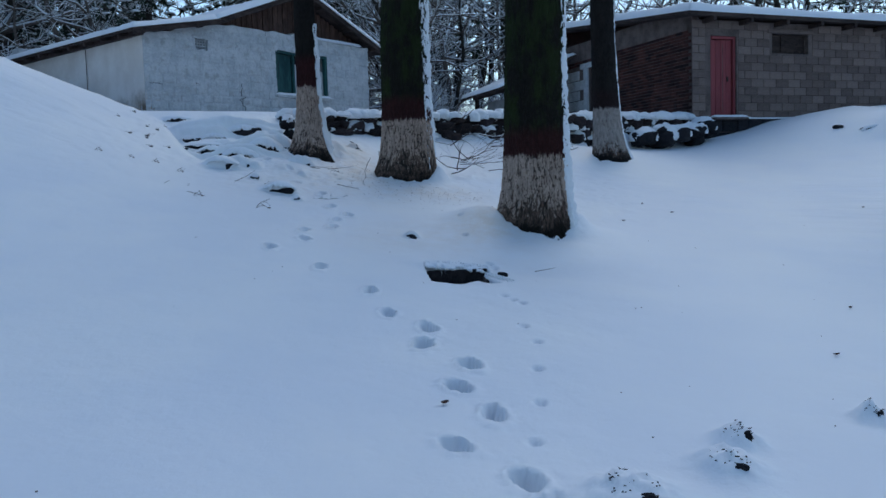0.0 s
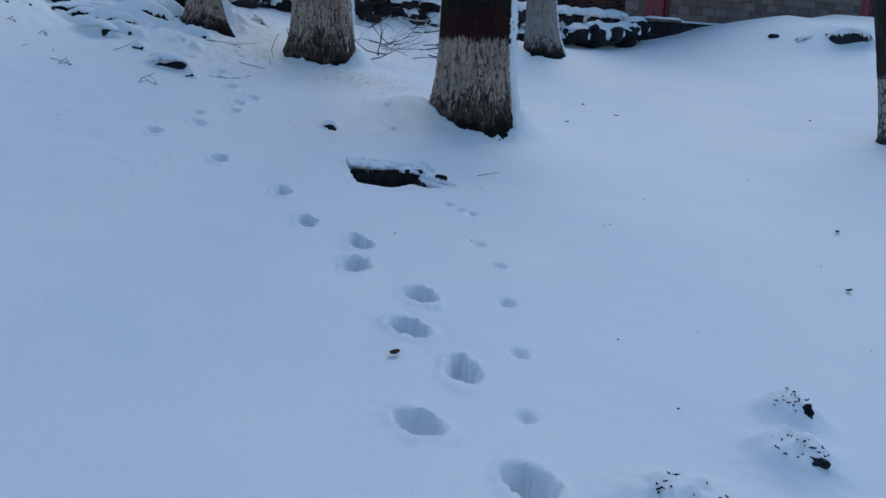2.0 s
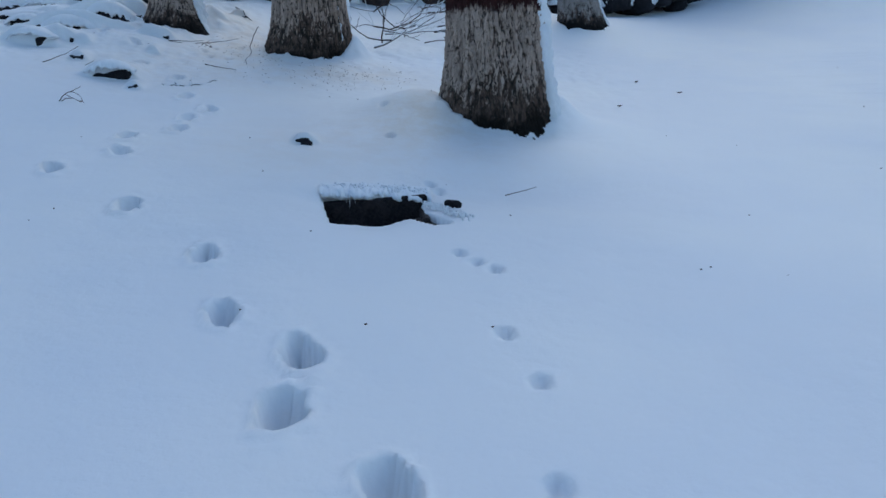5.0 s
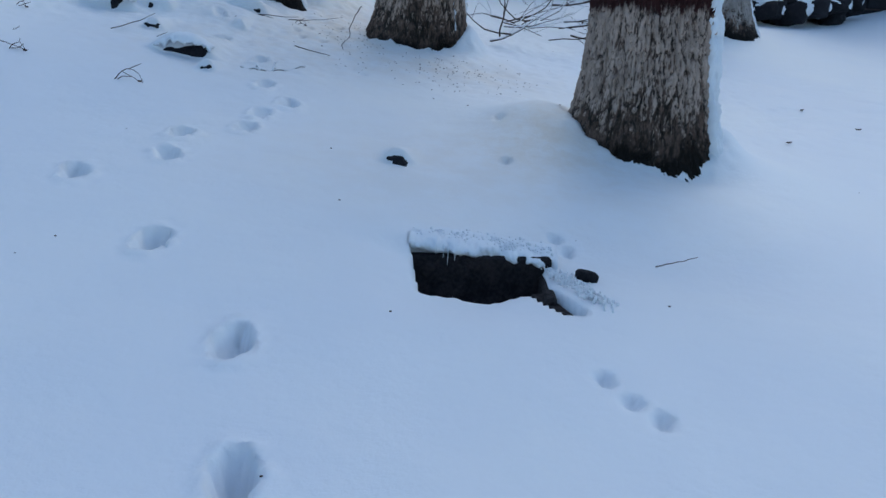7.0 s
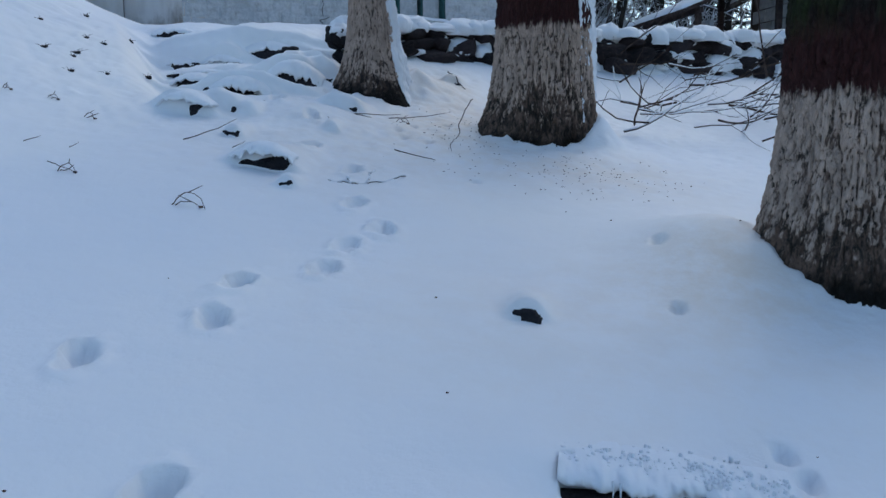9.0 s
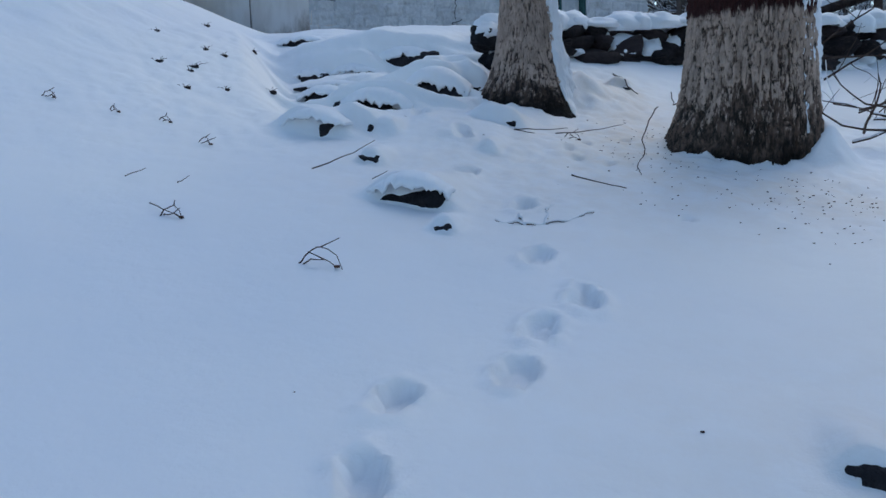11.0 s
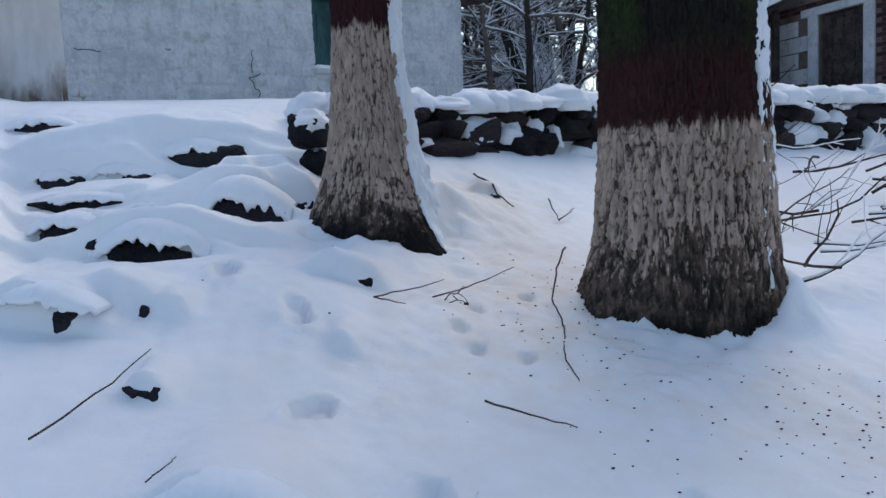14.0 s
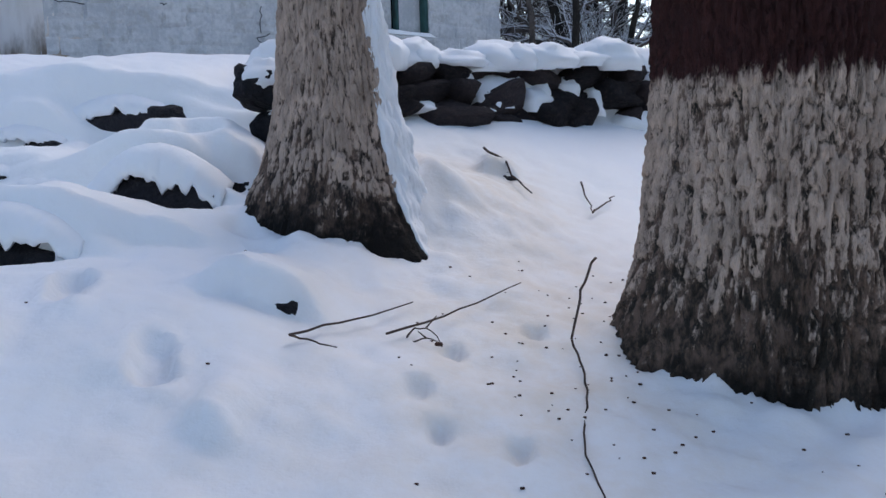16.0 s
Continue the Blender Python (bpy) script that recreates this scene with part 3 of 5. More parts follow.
big_tree("four", BARK_FOUR, "dark tree with dull limed foot before the rubble wall", 21, (-1.5, 0), fine=1.4, relief=0.018, snow_side=(5, 32, 5.0, 0.022), segs=120)
big_tree("five", BARK_FIVE, "leaning tree with plated bark and limed foot", 27, (-11.0, 0), fine=1.2, relief=0.012, segs=120)

# side stem grown together with the second tree
zs, th = np.arange(-0.2, 1.5, 0.03), np.arange(70) * 2 * np.pi / 70
T, Zz = np.meshgrid(th, zs)
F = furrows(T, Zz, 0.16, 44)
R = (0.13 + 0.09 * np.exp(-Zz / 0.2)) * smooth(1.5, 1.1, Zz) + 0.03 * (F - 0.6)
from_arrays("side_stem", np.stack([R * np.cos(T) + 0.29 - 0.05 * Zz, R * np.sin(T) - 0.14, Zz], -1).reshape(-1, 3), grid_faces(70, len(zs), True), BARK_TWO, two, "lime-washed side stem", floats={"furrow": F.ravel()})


# ---------------------------------------------------------------- walls with relief
def relief_wall(name, length, z0, top, holes, mat, parent, thick=0.4, depth=0.02, course=0.2, seed=1, step=0.035, label="", axis="x"):
    """An uneven rubble wall: the outer face, with openings, follows courses of stones; top is a function of x."""
    xs = np.arange(0, length + 0.001, length / round(length / step))
    zs_ = np.arange(0, 1.0001, step / 2.4)
    Xw, Kw = np.meshgrid(xs, zs_)
    T_ = top(Xw)
    Zw = z0 + Kw * (T_ - z0)
    row = Zw / course + 0.25 * (vnoise(Xw * 1.1, Zw * 0.6, 0, seed) - 0.5) * 2
    k = row - np.floor(row)
    width = 0.25 + 0.25 * lattice(np.floor(row).astype(np.int64), 0, 0, seed)
    col = Xw / width + 7.3 * lattice(np.floor(row).astype(np.int64), 3, 0, seed)
    c = col - np.floor(col)
    joint = np.minimum(np.minimum(k, 1 - k) * course, np.minimum(c, 1 - c) * width)
    stone = smooth(0.0, 0.035, joint) * (0.55 + 0.45 * lattice(np.floor(row).astype(np.int64), np.floor(col).astype(np.int64), 5, seed))
    D = -depth * stone - depth * 1.2 * (fbm(Xw * 3, Zw * 3, 0, seed + 3) - 0.5) - 0.03 * (fbm(Xw * 0.7, Zw * 0.7, 0, seed + 4) - 0.5)
    P = np.stack([Xw, D, Zw], -1)
    faces = grid_faces(len(xs), len(zs_))
    cx, cz = P.reshape(-1, 3)[faces].mean(1)[:, 0], P.reshape(-1, 3)[faces].mean(1)[:, 2]
    keep = np.ones(len(faces), bool)
    for (x0, x1, a, b) in holes:
        keep &= ~((cx > x0) & (cx < x1) & (cz > a) & (cz < b))
    bm = bmesh.new()
    vs = [bm.verts.new(p) for p in P.reshape(-1, 3).tolist()]
    for f in faces[keep]:
        bm.faces.new([vs[i] for i in f])
    loose = [v for v in bm.verts if not v.link_faces]
    bmesh.ops.delete(bm, geom=loose, context="VERTS")
    rim = [e for e in bm.edges if len(e.link_faces) == 1]
    made = bmesh.ops.extrude_edge_only(bm, edges=rim)
    for v in made["geom"]:
        if isinstance(v, bmesh.types.BMVert):
            v.co.y = thick
    if axis == "y":
        bmesh.ops.transform(bm, matrix=Matrix.Rotation(radians(90), 4, "Z") @ Matrix.Diagonal((1, -1, 1, 1)), verts=bm.verts)
    return part(name, bm, mat, parent, label, soft=False)


def snow_slab(name, outline, thick, parent, seed, label="", bulge=0.06):
    """A quilt of snow over a roof plane given by four corners (in order)."""
    a, b, c, d = [np.array(p, float) for p in outline]
    nu = max(8, int(np.linalg.norm(b - a) / 0.08))
    nv = max(8, int(np.linalg.norm(d - a) / 0.08))
    u, v = np.meshgrid(np.linspace(0, 1, nu), np.linspace(0, 1, nv))
    p = (a[None, None] * ((1 - u) * (1 - v))[..., None] + b * (u * (1 - v))[..., None] + c * (u * v)[..., None] + d * ((1 - u) * v)[..., None])
    edge = np.minimum(np.minimum(u, 1 - u) * np.linalg.norm(b - a), np.minimum(v, 1 - v) * np.linalg.norm(d - a))
    e = np.sqrt(np.clip(edge / 0.14, 0, 1) * (2 - np.clip(edge / 0.14, 0, 1)))
    h = thick * e * (0.75 + 0.5 * fbm(p[..., 0] * 1.3, p[..., 1] * 1.3, 0, seed)) + 0.02 * (fbm(p[..., 0] * 6, p[..., 1] * 6, 0, seed) - 0.5)
    out = (1 - smooth(0, 0.12, edge)) * bulge * (fbm(p[..., 0] * 5, p[..., 1] * 5, p[..., 2] * 5, seed + 2) - 0.4)
    mid = (a + b + c + d) / 4
    away = p - mid
    away[..., 2] = 0
    away /= np.linalg.norm(away, axis=-1, keepdims=True) + 1e-6
    p = p + away * out[..., None]
    p[..., 2] += h
    low = p.copy()
    low[..., 2] = p[..., 2] - h - 0.005
    n_ = nu * nv
    faces = grid_faces(nu, nv).tolist()
    ring = [(j, j + 1) for j in range(nu - 1)] + [(j * nu + nu - 1, (j + 1) * nu + nu - 1) for j in range(nv - 1)] + [(n_ - 1 - j, n_ - 2 - j) for j in range(nu - 1)] + [((nv - 1 - j) * nu, (nv - 2 - j) * nu) for j in range(nv - 1)]
    faces += [[q, p_, p_ + n_, q + n_] for p_, q in ring]
    faces += (grid_faces(nu, nv)[:, ::-1] + n_).tolist()
    return from_arrays(name, np.concatenate([p.reshape(-1, 3), low.reshape(-1, 3)]), faces, SNOW, parent, label)


# ---------------------------------------------------------------- the limewashed house
house = thing("stone_house", (-6.6, 18.6, 3.2), "limewashed rubble-stone house with a snowy gabled roof and broken window", "house", turn=51.2)
WALL_TOP = lambda x: 1.95 + 0.42 * smooth(0, 2.3, x) - 0.05 * smooth(3, 7, x) + 0.06 * (vnoise(np.asarray(x) * 4, 0, 0, 2) - 0.5)
relief_wall("front_wall", 7.2, -0.6, WALL_TOP, [(3.76, 5.6, 0.75, 1.9), (1.35, 1.72, 1.66, 1.92)], LIME, house, depth=0.03, label="whitewashed rough stone wall")
relief_wall("side_wall", 6.4, -0.6, lambda x: 1.85 + 0 * x, [], CREAM, house, depth=0.006, course=0.6, step=0.06, axis="y", label="cream plastered side wall, damp at the foot")
b = box((7.2, 0.4, 2.9), (3.6, 6.2, 0.85), 0.02)
part("back_wall", b, LIME, house)
b = box((0.4, 5.6, 2.9), (7.0, 3.2, 0.85), 0.02)
part("far_wall", b, LIME, house)
# floor and a panel behind the window, both near black as the room's shade
b = box((6.6, 5.4, 0.1), (3.6, 3.1, 0.3), 0.0)
part("floor_slab", b, INSIDE, house)
b = box((6.4, 0.1, 2.4), (3.5, 1.6, 1.1), 0.0)
part("shade_panel", b, INSIDE, house, "near-black panel standing in for the shade of the room")
# gable of boards
xg = np.arange(2.3, 7.5, 0.17)
RIDGE_X, RIDGE_Z, EAVE_L, EAVE_R = 4.75, 3.52, (-0.35, 1.92), (7.75, 2.22)


KINK = (1.9, 2.40)


def roof_z(x):
    return np.interp(x, [EAVE_L[0], KINK[0], RIDGE_X, EAVE_R[0]], [EAVE_L[1], KINK[1], RIDGE_Z, EAVE_R[1]])


for i, x in enumerate(xg[:-1]):
    z1 = float(roof_z(x + 0.085)) - 0.06
    z0 = float(WALL_TOP(x)) - 0.05
    if z1 - z0 > 0.08:
        part("gable_board", box((0.155, 0.03, z1 - z0), (x + 0.085, 0.30 + 0.01 * (i % 2), (z0 + z1) / 2), 0.006), WOOD_BROWN, house)
for side, (ex, ez), (rx_, rz_) in (("low", EAVE_L, KINK), ("left", KINK, (RIDGE_X, RIDGE_Z)), ("right", EAVE_R, (RIDGE_X, RIDGE_Z))):
    bm = bmesh.new()
    for y0, y1 in ((-0.25, 6.8),):
        c = [(ex, y0, ez), (rx_, y0, rz_), (rx_, y1, rz_), (ex, y1, ez)]
        lo = [bm.verts.new(Vector(p) - Vector((0, 0, 0.05))) for p in c]
        hi = [bm.verts.new(p) for p in c]
        bm.faces.new(hi)
        bm.faces.new(lo[::-1])
        for i in range(4):
            bm.faces.new([lo[i], lo[(i + 1) % 4], hi[(i + 1) % 4], hi[i]])
    part("roof", bm, WOOD_DARK, house, "dark timber roof slope")
    snow_slab("roof_snow", [(ex + (0.04 if ex > rx_ else -0.04), -0.29, ez), (rx_, -0.29, rz_), (rx_, 6.8, rz_), (ex + (0.04 if ex > rx_ else -0.04), 6.8, ez)], 0.12, house, 31 + len(side), "thick snow on the roof")
    # verge rafter and purlin ends under the overhang
    run, rise = rx_ - ex, rz_ - ez
    part("verge_board", box((math.hypot(run, rise), 0.05, 0.08), ((ex + rx_) / 2, -0.22, (ez + rz_) / 2 - 0.09), 0.01, rot=(0, -math.degrees(math.atan2(rise, run)), 0)), WOOD_DARK, house)
    for k in (0.12, 0.45, 0.8):
        part("purlin", box((0.09, 0.3, 0.09), (ex + run * k, -0.06, ez + rise * k - 0.1), 0.012), WOOD_DARK, house)
for y in np.arange(0.4, 6.4, 0.75):
    part("rafter_end", box((0.5, 0.08, 0.1), (-0.12, y, 1.9), 0.01, rot=(0, -17, 0)), WOOD_DARK, house)
part("eaves_beam", box((0.14, 6.3, 0.12), (-0.04, 3.1, 1.88), 0.02), WOOD_DARK, house)
snow_slab("wall_snow", [(4.4, -0.12, 2.33), (6.9, -0.12, 2.30), (6.9, 0.32, 2.32), (4.4, 0.32, 2.36)], 0.07, house, 52)
# joint in the plaster of the side wall
part("plaster_joint", box((0.008, 0.02, 2.2), (-0.022, 2.45, 0.7), 0.0), MORTAR, house)
# window: frame, green shutters, sill with snow, cloth-like sheet behind
win = part("window", box((0.09, 0.12, 1.2), (3.8, 0.06, 1.32), 0.012), GREEN_PAINT, house, "green wooden window frame with broken panes")
for sx, sz, at in (((0.09, 0.12, 1.2), None, (5.56, 0.06, 1.32)), ((1.9, 0.12, 0.09), None, (4.68, 0.062, 1.87)), ((0.06, 0.1, 1.1), None, (4.42, 0.07, 1.3)), ((0.06, 0.1, 1.1), None, (5.0, 0.07, 1.3))):
    part("frame", box(sx, at, 0.012), GREEN_PAINT, win)
part("shutter", box((0.52, 0.035, 1.1), (4.1, 0.1, 1.32), 0.008), GREEN_PAINT, house, "faded green shutter")
part("patch_sheet", box((0.5, 0.02, 0.75), (5.28, 0.12, 1.12), 0.006), LIME, house, "pale sheet nailed inside the window")
part("patch_sheet", box((0.5, 0.02, 0.85), (4.7, 0.12, 1.18), 0.006), LIME, house, "pale sheet nailed inside the window")
part("sill", box((1.98, 0.3, 0.07), (4.68, 0.02, 0.72), 0.02), LIME, house)
snow_slab("sill_snow", [(3.74, -0.14, 0.755), (5.62, -0.14, 0.755), (5.62, 0.1, 0.755), (3.74, 0.1, 0.755)], 0.07, house, 53)
# vent with a pierced screen
for i in range(5):
    part("vent_bar", box((0.02, 0.05, 0.26), (1.38 + i * 0.075, 0.06, 1.79), 0.004), LIME, house)
for i in range(4):
    part("vent_bar", box((0.36, 0.05, 0.018), (1.535, 0.065, 1.69 + i * 0.065), 0.004), LIME, house)
part("vent_lintel", box((0.5, 0.1, 0.06), (1.535, -0.012, 1.95), 0.012), LIME, house)
# cracks: thin dark seams in the whitewash
rng = np.random.default_rng(4)
for x0, z0, x1, z1 in ((2.60, 0.10, 2.72, 0.36), (2.72, 0.36, 2.55, 0.55), (2.55, 0.55, 2.75, 0.62), (2.62, 0.62, 2.64, 0.95), (0.1, 0.79, 0.42, 0.77), (1.3, 0.86, 1.36, 0.87)):
    p = wobble((x0, -0.04, z0), (x1, -0.04, z1), 7, 0.012, rng)
    p[:, 1] = -0.05
    from_arrays("crack", *tube(p, [0.006] * 7, 5), SOIL, house)

# ---------------------------------------------------------------- the block building
shed = thing("block_building", (6.15, 20.3, 2.9), "grey concrete-block building with red doors and a snowy flat roof", "building", turn=21.2)
LONG, DEEP, TALL = 9.7, 7.2, 2.42
DOORS = [(0.56, 1.36, 2.04), (8.25, 9.0, 2.04)]
SLITS = [(2.48, 3.67, 1.66, 2.16), (6.38, 7.5, 1.66, 2.16)]


def pierced(name, size, holes, thick, mat, parent, label="", side=False, z0=0.0):
    """A flat wall with rectangular openings, built from columns and fillers that butt together."""
    bm = bmesh.new()
    xs = sorted({0.0, size[0], *[h[0] for h in holes], *[h[1] for h in holes]})
    for a, c in zip(xs, xs[1:]):
        cut = sorted([(h[2], h[3]) for h in holes if h[0] <= a + 1e-6 and h[1] >= c - 1e-6])
        z = z0
        for lo, hi in cut + [(size[1], None)]:
            if lo - z > 1e-4:
                s, at = (c - a, thick, lo - z), ((a + c) / 2, thick / 2, (lo + z) / 2)
                if side:
                    s, at = (s[1], s[0], s[2]), (at[1], at[0], at[2])
                box(s, at, 0.0, bm)
            z = hi if hi is not None else z
    return part(name, bm, mat, parent, label)


front = pierced("front_wall", (LONG, TALL), [(a, b, 0, h) for a, b, h in DOORS] + SLITS, 0.2, MORTAR, shed, "concrete block wall")
FLANK = [(3.66, 4.72, 0.5, 1.9)]
flank = pierced("flank_wall", (DEEP, 2.7), FLANK, 0.22, MORTAR, shed, "sooty red brick flank wall, white part behind", side=True, z0=-0.6)
part("back_wall", box((LONG, 0.2, 2.9), (LONG / 2, DEEP - 0.1, 1.3), 0.01), MORTAR, shed)
part("end_wall", box((0.2, DEEP - 0.42, 2.9), (LONG - 0.1, DEEP / 2 - 0.0, 1.3), 0.01), MORTAR, shed)
# unseen near-black panels added behind the openings as the shade indoors
part("shade_panel", box((LONG - 0.6, 0.05, 2.4), (LONG / 2, 1.4, 1.2), 0.0), INSIDE, shed)
part("shade_panel", box((0.05, DEEP - 2.2, 2.4), (1.3, DEEP / 2 + 0.8, 1.2), 0.0), INSIDE, shed)
part("plinth", box((LONG + 0.1, 0.34, 1.5), (LONG / 2, 0.07, -0.752), 0.02), MORTAR, shed, "dark stone plinth")
for i in range(2):
    x = 0.0
    while x < 4.6:
        w = random.uniform(0.32, 0.5)
        part("plinth_stone", box((w - 0.02, 0.06, 0.29), (x + w / 2, -0.115, -0.17 - 0.31 * i), 0.015, jitter=0.01), STONE, shed)
        x += w
snow_slab("plinth_snow", [(-0.05, -0.16, 0.0), (3.9, -0.16, 0.0), (3.9, 0.0, 0.0), (-0.05, 0.0, 0.0)], 0.05, shed, 61)
part("door_sill", box((1.0, 0.34, 0.06), (0.96, -0.16, 0.0), 0.015), MORTAR, shed)
snow_slab("door_sill_snow", [(0.45, -0.34, 0.03), (1.48, -0.34, 0.03), (1.48, 0.0, 0.03), (0.45, 0.0, 0.03)], 0.06, shed, 62)
for a, b_, h in DOORS:
    d = part("door", box((0.07, 0.1, h), (a + 0.035, 0.09, h / 2), 0.008), RED_PAINT, shed, "closed red-painted board door")
    part("jamb", box((0.07, 0.1, h), (b_ - 0.035, 0.09, h / 2), 0.008), RED_PAINT, d)
    part("head", box((b_ - a - 0.144, 0.1, 0.07), ((a + b_) / 2, 0.09, h - 0.035), 0.008), RED_PAINT, d)
    w = (b_ - a - 0.148) / 4
    for i in range(4):
        part("board", box((w - 0.006, 0.035, h - 0.09), (a + 0.074 + w * (i + 0.5), 0.13, h / 2 - 0.04), 0.006), RED_PAINT, d)
    part("latch", box((0.05, 0.03, 0.12), (b_ - 0.2, 0.10, 1.0), 0.008), WOOD_DARK, d)
    part("board_seam", box((0.008, 0.01, h - 0.35), (a + 0.46, 0.112, h / 2), 0.0), PALE_TWIG, d)
for a, b_, lo, hi in SLITS:
    w = part("window", box((b_ - a, 0.03, 0.05), ((a + b_) / 2, 0.12, lo + 0.025), 0.006), WOOD_DARK, shed, "dark slit window with a closed shutter")
    part("shutter", box((b_ - a - 0.02, 0.03, hi - lo - 0.07), ((a + b_) / 2, 0.15, (lo + hi) / 2 + 0.02), 0.006), WOOD_DARK, w)
    part("mullion", box((0.03, 0.03, hi - lo - 0.07), ((a + b_) / 2 - 0.2, 0.115, (lo + hi) / 2 + 0.02), 0.006), WOOD_DARK, w)
    part("lintel", box((b_ - a + 0.3, 0.26, 0.1), ((a + b_) / 2, 0.09, hi + 0.05), 0.012), BLOCK, w)
# flank: dark shutter, white posts and lintel
p = part("shutter_door", box((0.05, 1.06, 1.4), (0.10, 4.19, 1.2), 0.01), WOOD_DARK, shed, "dark plank shutter")
for i in range(4):
    part("plank", box((0.03, 0.25, 1.36), (0.062, 3.80 + 0.26 * i, 1.2), 0.006), WOOD_DARK, p)
for y in (3.54, 4.86):
    part("post", box((0.06, 0.24, 2.0), (-0.028, y, 0.98), 0.015), LIME, shed, "white-painted post")
part("lintel", box((0.07, 1.9, 0.15), (-0.032, 4.2, 1.985), 0.015), LIME, shed, "white-painted lintel")
for i in range(8):
    for j in range(4):
        w = 0.52
        y = 5.0 + w * j + (0.26 if i % 2 else 0)
        if y + 0.4 < DEEP:
            part("white_block", box((0.04, w - 0.02, 0.28), (-0.014, y + w / 2, -0.35 + 0.3 * i), 0.01), LIME, shed)
# roof: dark slab, rafters and snow
bm = bmesh.new()
c = [(-0.4, -0.45, TALL), (LONG + 0.35, -0.45, TALL), (LONG + 0.35, DEEP + 0.3, TALL + 0.9), (-0.4, DEEP + 0.3, TALL + 0.9)]
lo, hi = [bm.verts.new(Vector(p_)) for p_ in c], [bm.verts.new(Vector(p_) + Vector((0, 0, 0.09))) for p_ in c]
bm.faces.new(hi), bm.faces.new(lo[::-1])
for i in range(4):
    bm.faces.new([lo[i], lo[(i + 1) % 4], hi[(i + 1) % 4], hi[i]])
part("roof", bm, WOOD_DARK, shed, "dark timber roof")
snow_slab("roof_snow", [(-0.42, -0.48, TALL + 0.09), (LONG + 0.4, -0.48, TALL + 0.09), (LONG + 0.4, DEEP + 0.3, TALL + 0.99), (-0.42, DEEP + 0.3, TALL + 0.99)], 0.2, shed, 71, "thick snow on the roof")
for i in range(9):
    part("rafter_end", box((0.09, 0.5, 0.11), (0.35 + i * 1.12, -0.2, TALL - 0.055), 0.012), WOOD_DARK, shed)
for xw in (0.11, LONG - 0.11):
    bm = bmesh.new()
    v = [bm.verts.new(p_) for p_ in ((xw, 0.2, TALL - 0.33), (xw, DEEP - 0.2, TALL - 0.33), (xw, DEEP - 0.2, TALL + 0.85), (xw, 0.2, TALL + 0.02))]
    bm.faces.new(v)
    bmesh.ops.solidify(bm, geom=list(bm.faces), thickness=0.2)
    part("gable_fill", bm, BRICK, shed)
# snow-crusted stones holding the roof sheets down
for x, y in ((1.1, 0.3), (2.2, 0.5), (0.4, 1.5), (3.6, 0.4), (0.2, 0.6)):
    part("roof_stone", box((0.5, 0.3, 0.14), (x, y, TALL + 0.25 + 0.12 * y), 0.05, jitter=0.04, segs=2), STONE, shed)
# ---------------------------------------------------------------- stones
def rock_mesh(w, d, h, seed, sides=14, rings=8, rough=0.22):
    """A broken, blocky stone about the origin: a squared-off ball with noise."""
    u, v = np.meshgrid(np.arange(sides) * 2 * np.pi / sides, np.linspace(-np.pi / 2, np.pi / 2, rings))
    sq = lambda t: np.sign(t) * np.abs(t) ** 0.55
    p = np.stack([sq(np.cos(u)) * np.cos(v) ** 0.6, sq(np.sin(u)) * np.cos(v) ** 0.6, sq(np.sin(v))], -1)
    k = 1 + rough * 2 * (fbm(p[..., 0] * 1.3 + seed, p[..., 1] * 1.3, p[..., 2] * 1.3, seed) - 0.5)
    p = p * k[..., None] * np.array([w, d, h]) / 2
    return p.reshape(-1, 3), grid_faces(sides, rings, True)


def cap_mesh(w, d, h, seed, nu=30, nv=12):
    """A lump of snow with a ragged, drooping rim."""
    u, v = np.meshgrid(np.arange(nu) * 2 * np.pi / nu, np.linspace(0, 1, nv))
    rag = 1 + 0.55 * (fbm(np.cos(u) * 2.6 + seed, np.sin(u) * 2.6, 0, seed, 4) - 0.5) * v
    r = np.sin(v * np.pi * 0.62) * rag
    x, y, z = r * np.cos(u), r * np.sin(u), np.cos(v * np.pi * 0.62)
    k = 1 + 0.5 * (fbm(x * 3.2 + seed, y * 3.2, z * 3.2, seed + 3, 3) - 0.5)
    return np.stack([k * x * w / 2, k * y * d / 2, k * z * h], -1).reshape(-1, 3), grid_faces(nu, nv, True)


def snowy_rock(at, w, d, h, seed, sunk=0.4, turn=0.0, cap=0.7, name="rock", label="dark stone showing under a cap of snow", group="stones in the snow", back=0.3):
    """A stone sunk into the snow, its top and far side under a cap."""
    ob = thing(name, at, label, "rock", group, turn=turn)
    v, f = rock_mesh(w, d, h, seed, 22, 12, 0.6)
    v = v + 0.05 * (np.stack([fbm(v[:, 0] * 9 + k, v[:, 1] * 9, v[:, 2] * 9, seed + k) for k in range(3)], -1) - 0.5)
    v[:, 2] += h * (0.5 - sunk)
    from_arrays("stone", v, f, STONE, ob)
    if cap > 0:
        v, f = cap_mesh(w * 1.25, d * 1.35, h * cap * 1.25, seed)
        v[:, 1] += d * back
        v[:, 2] += h * (0.62 - sunk) 
        from_arrays("snow_cap", v, f, SNOW, ob)
    return ob


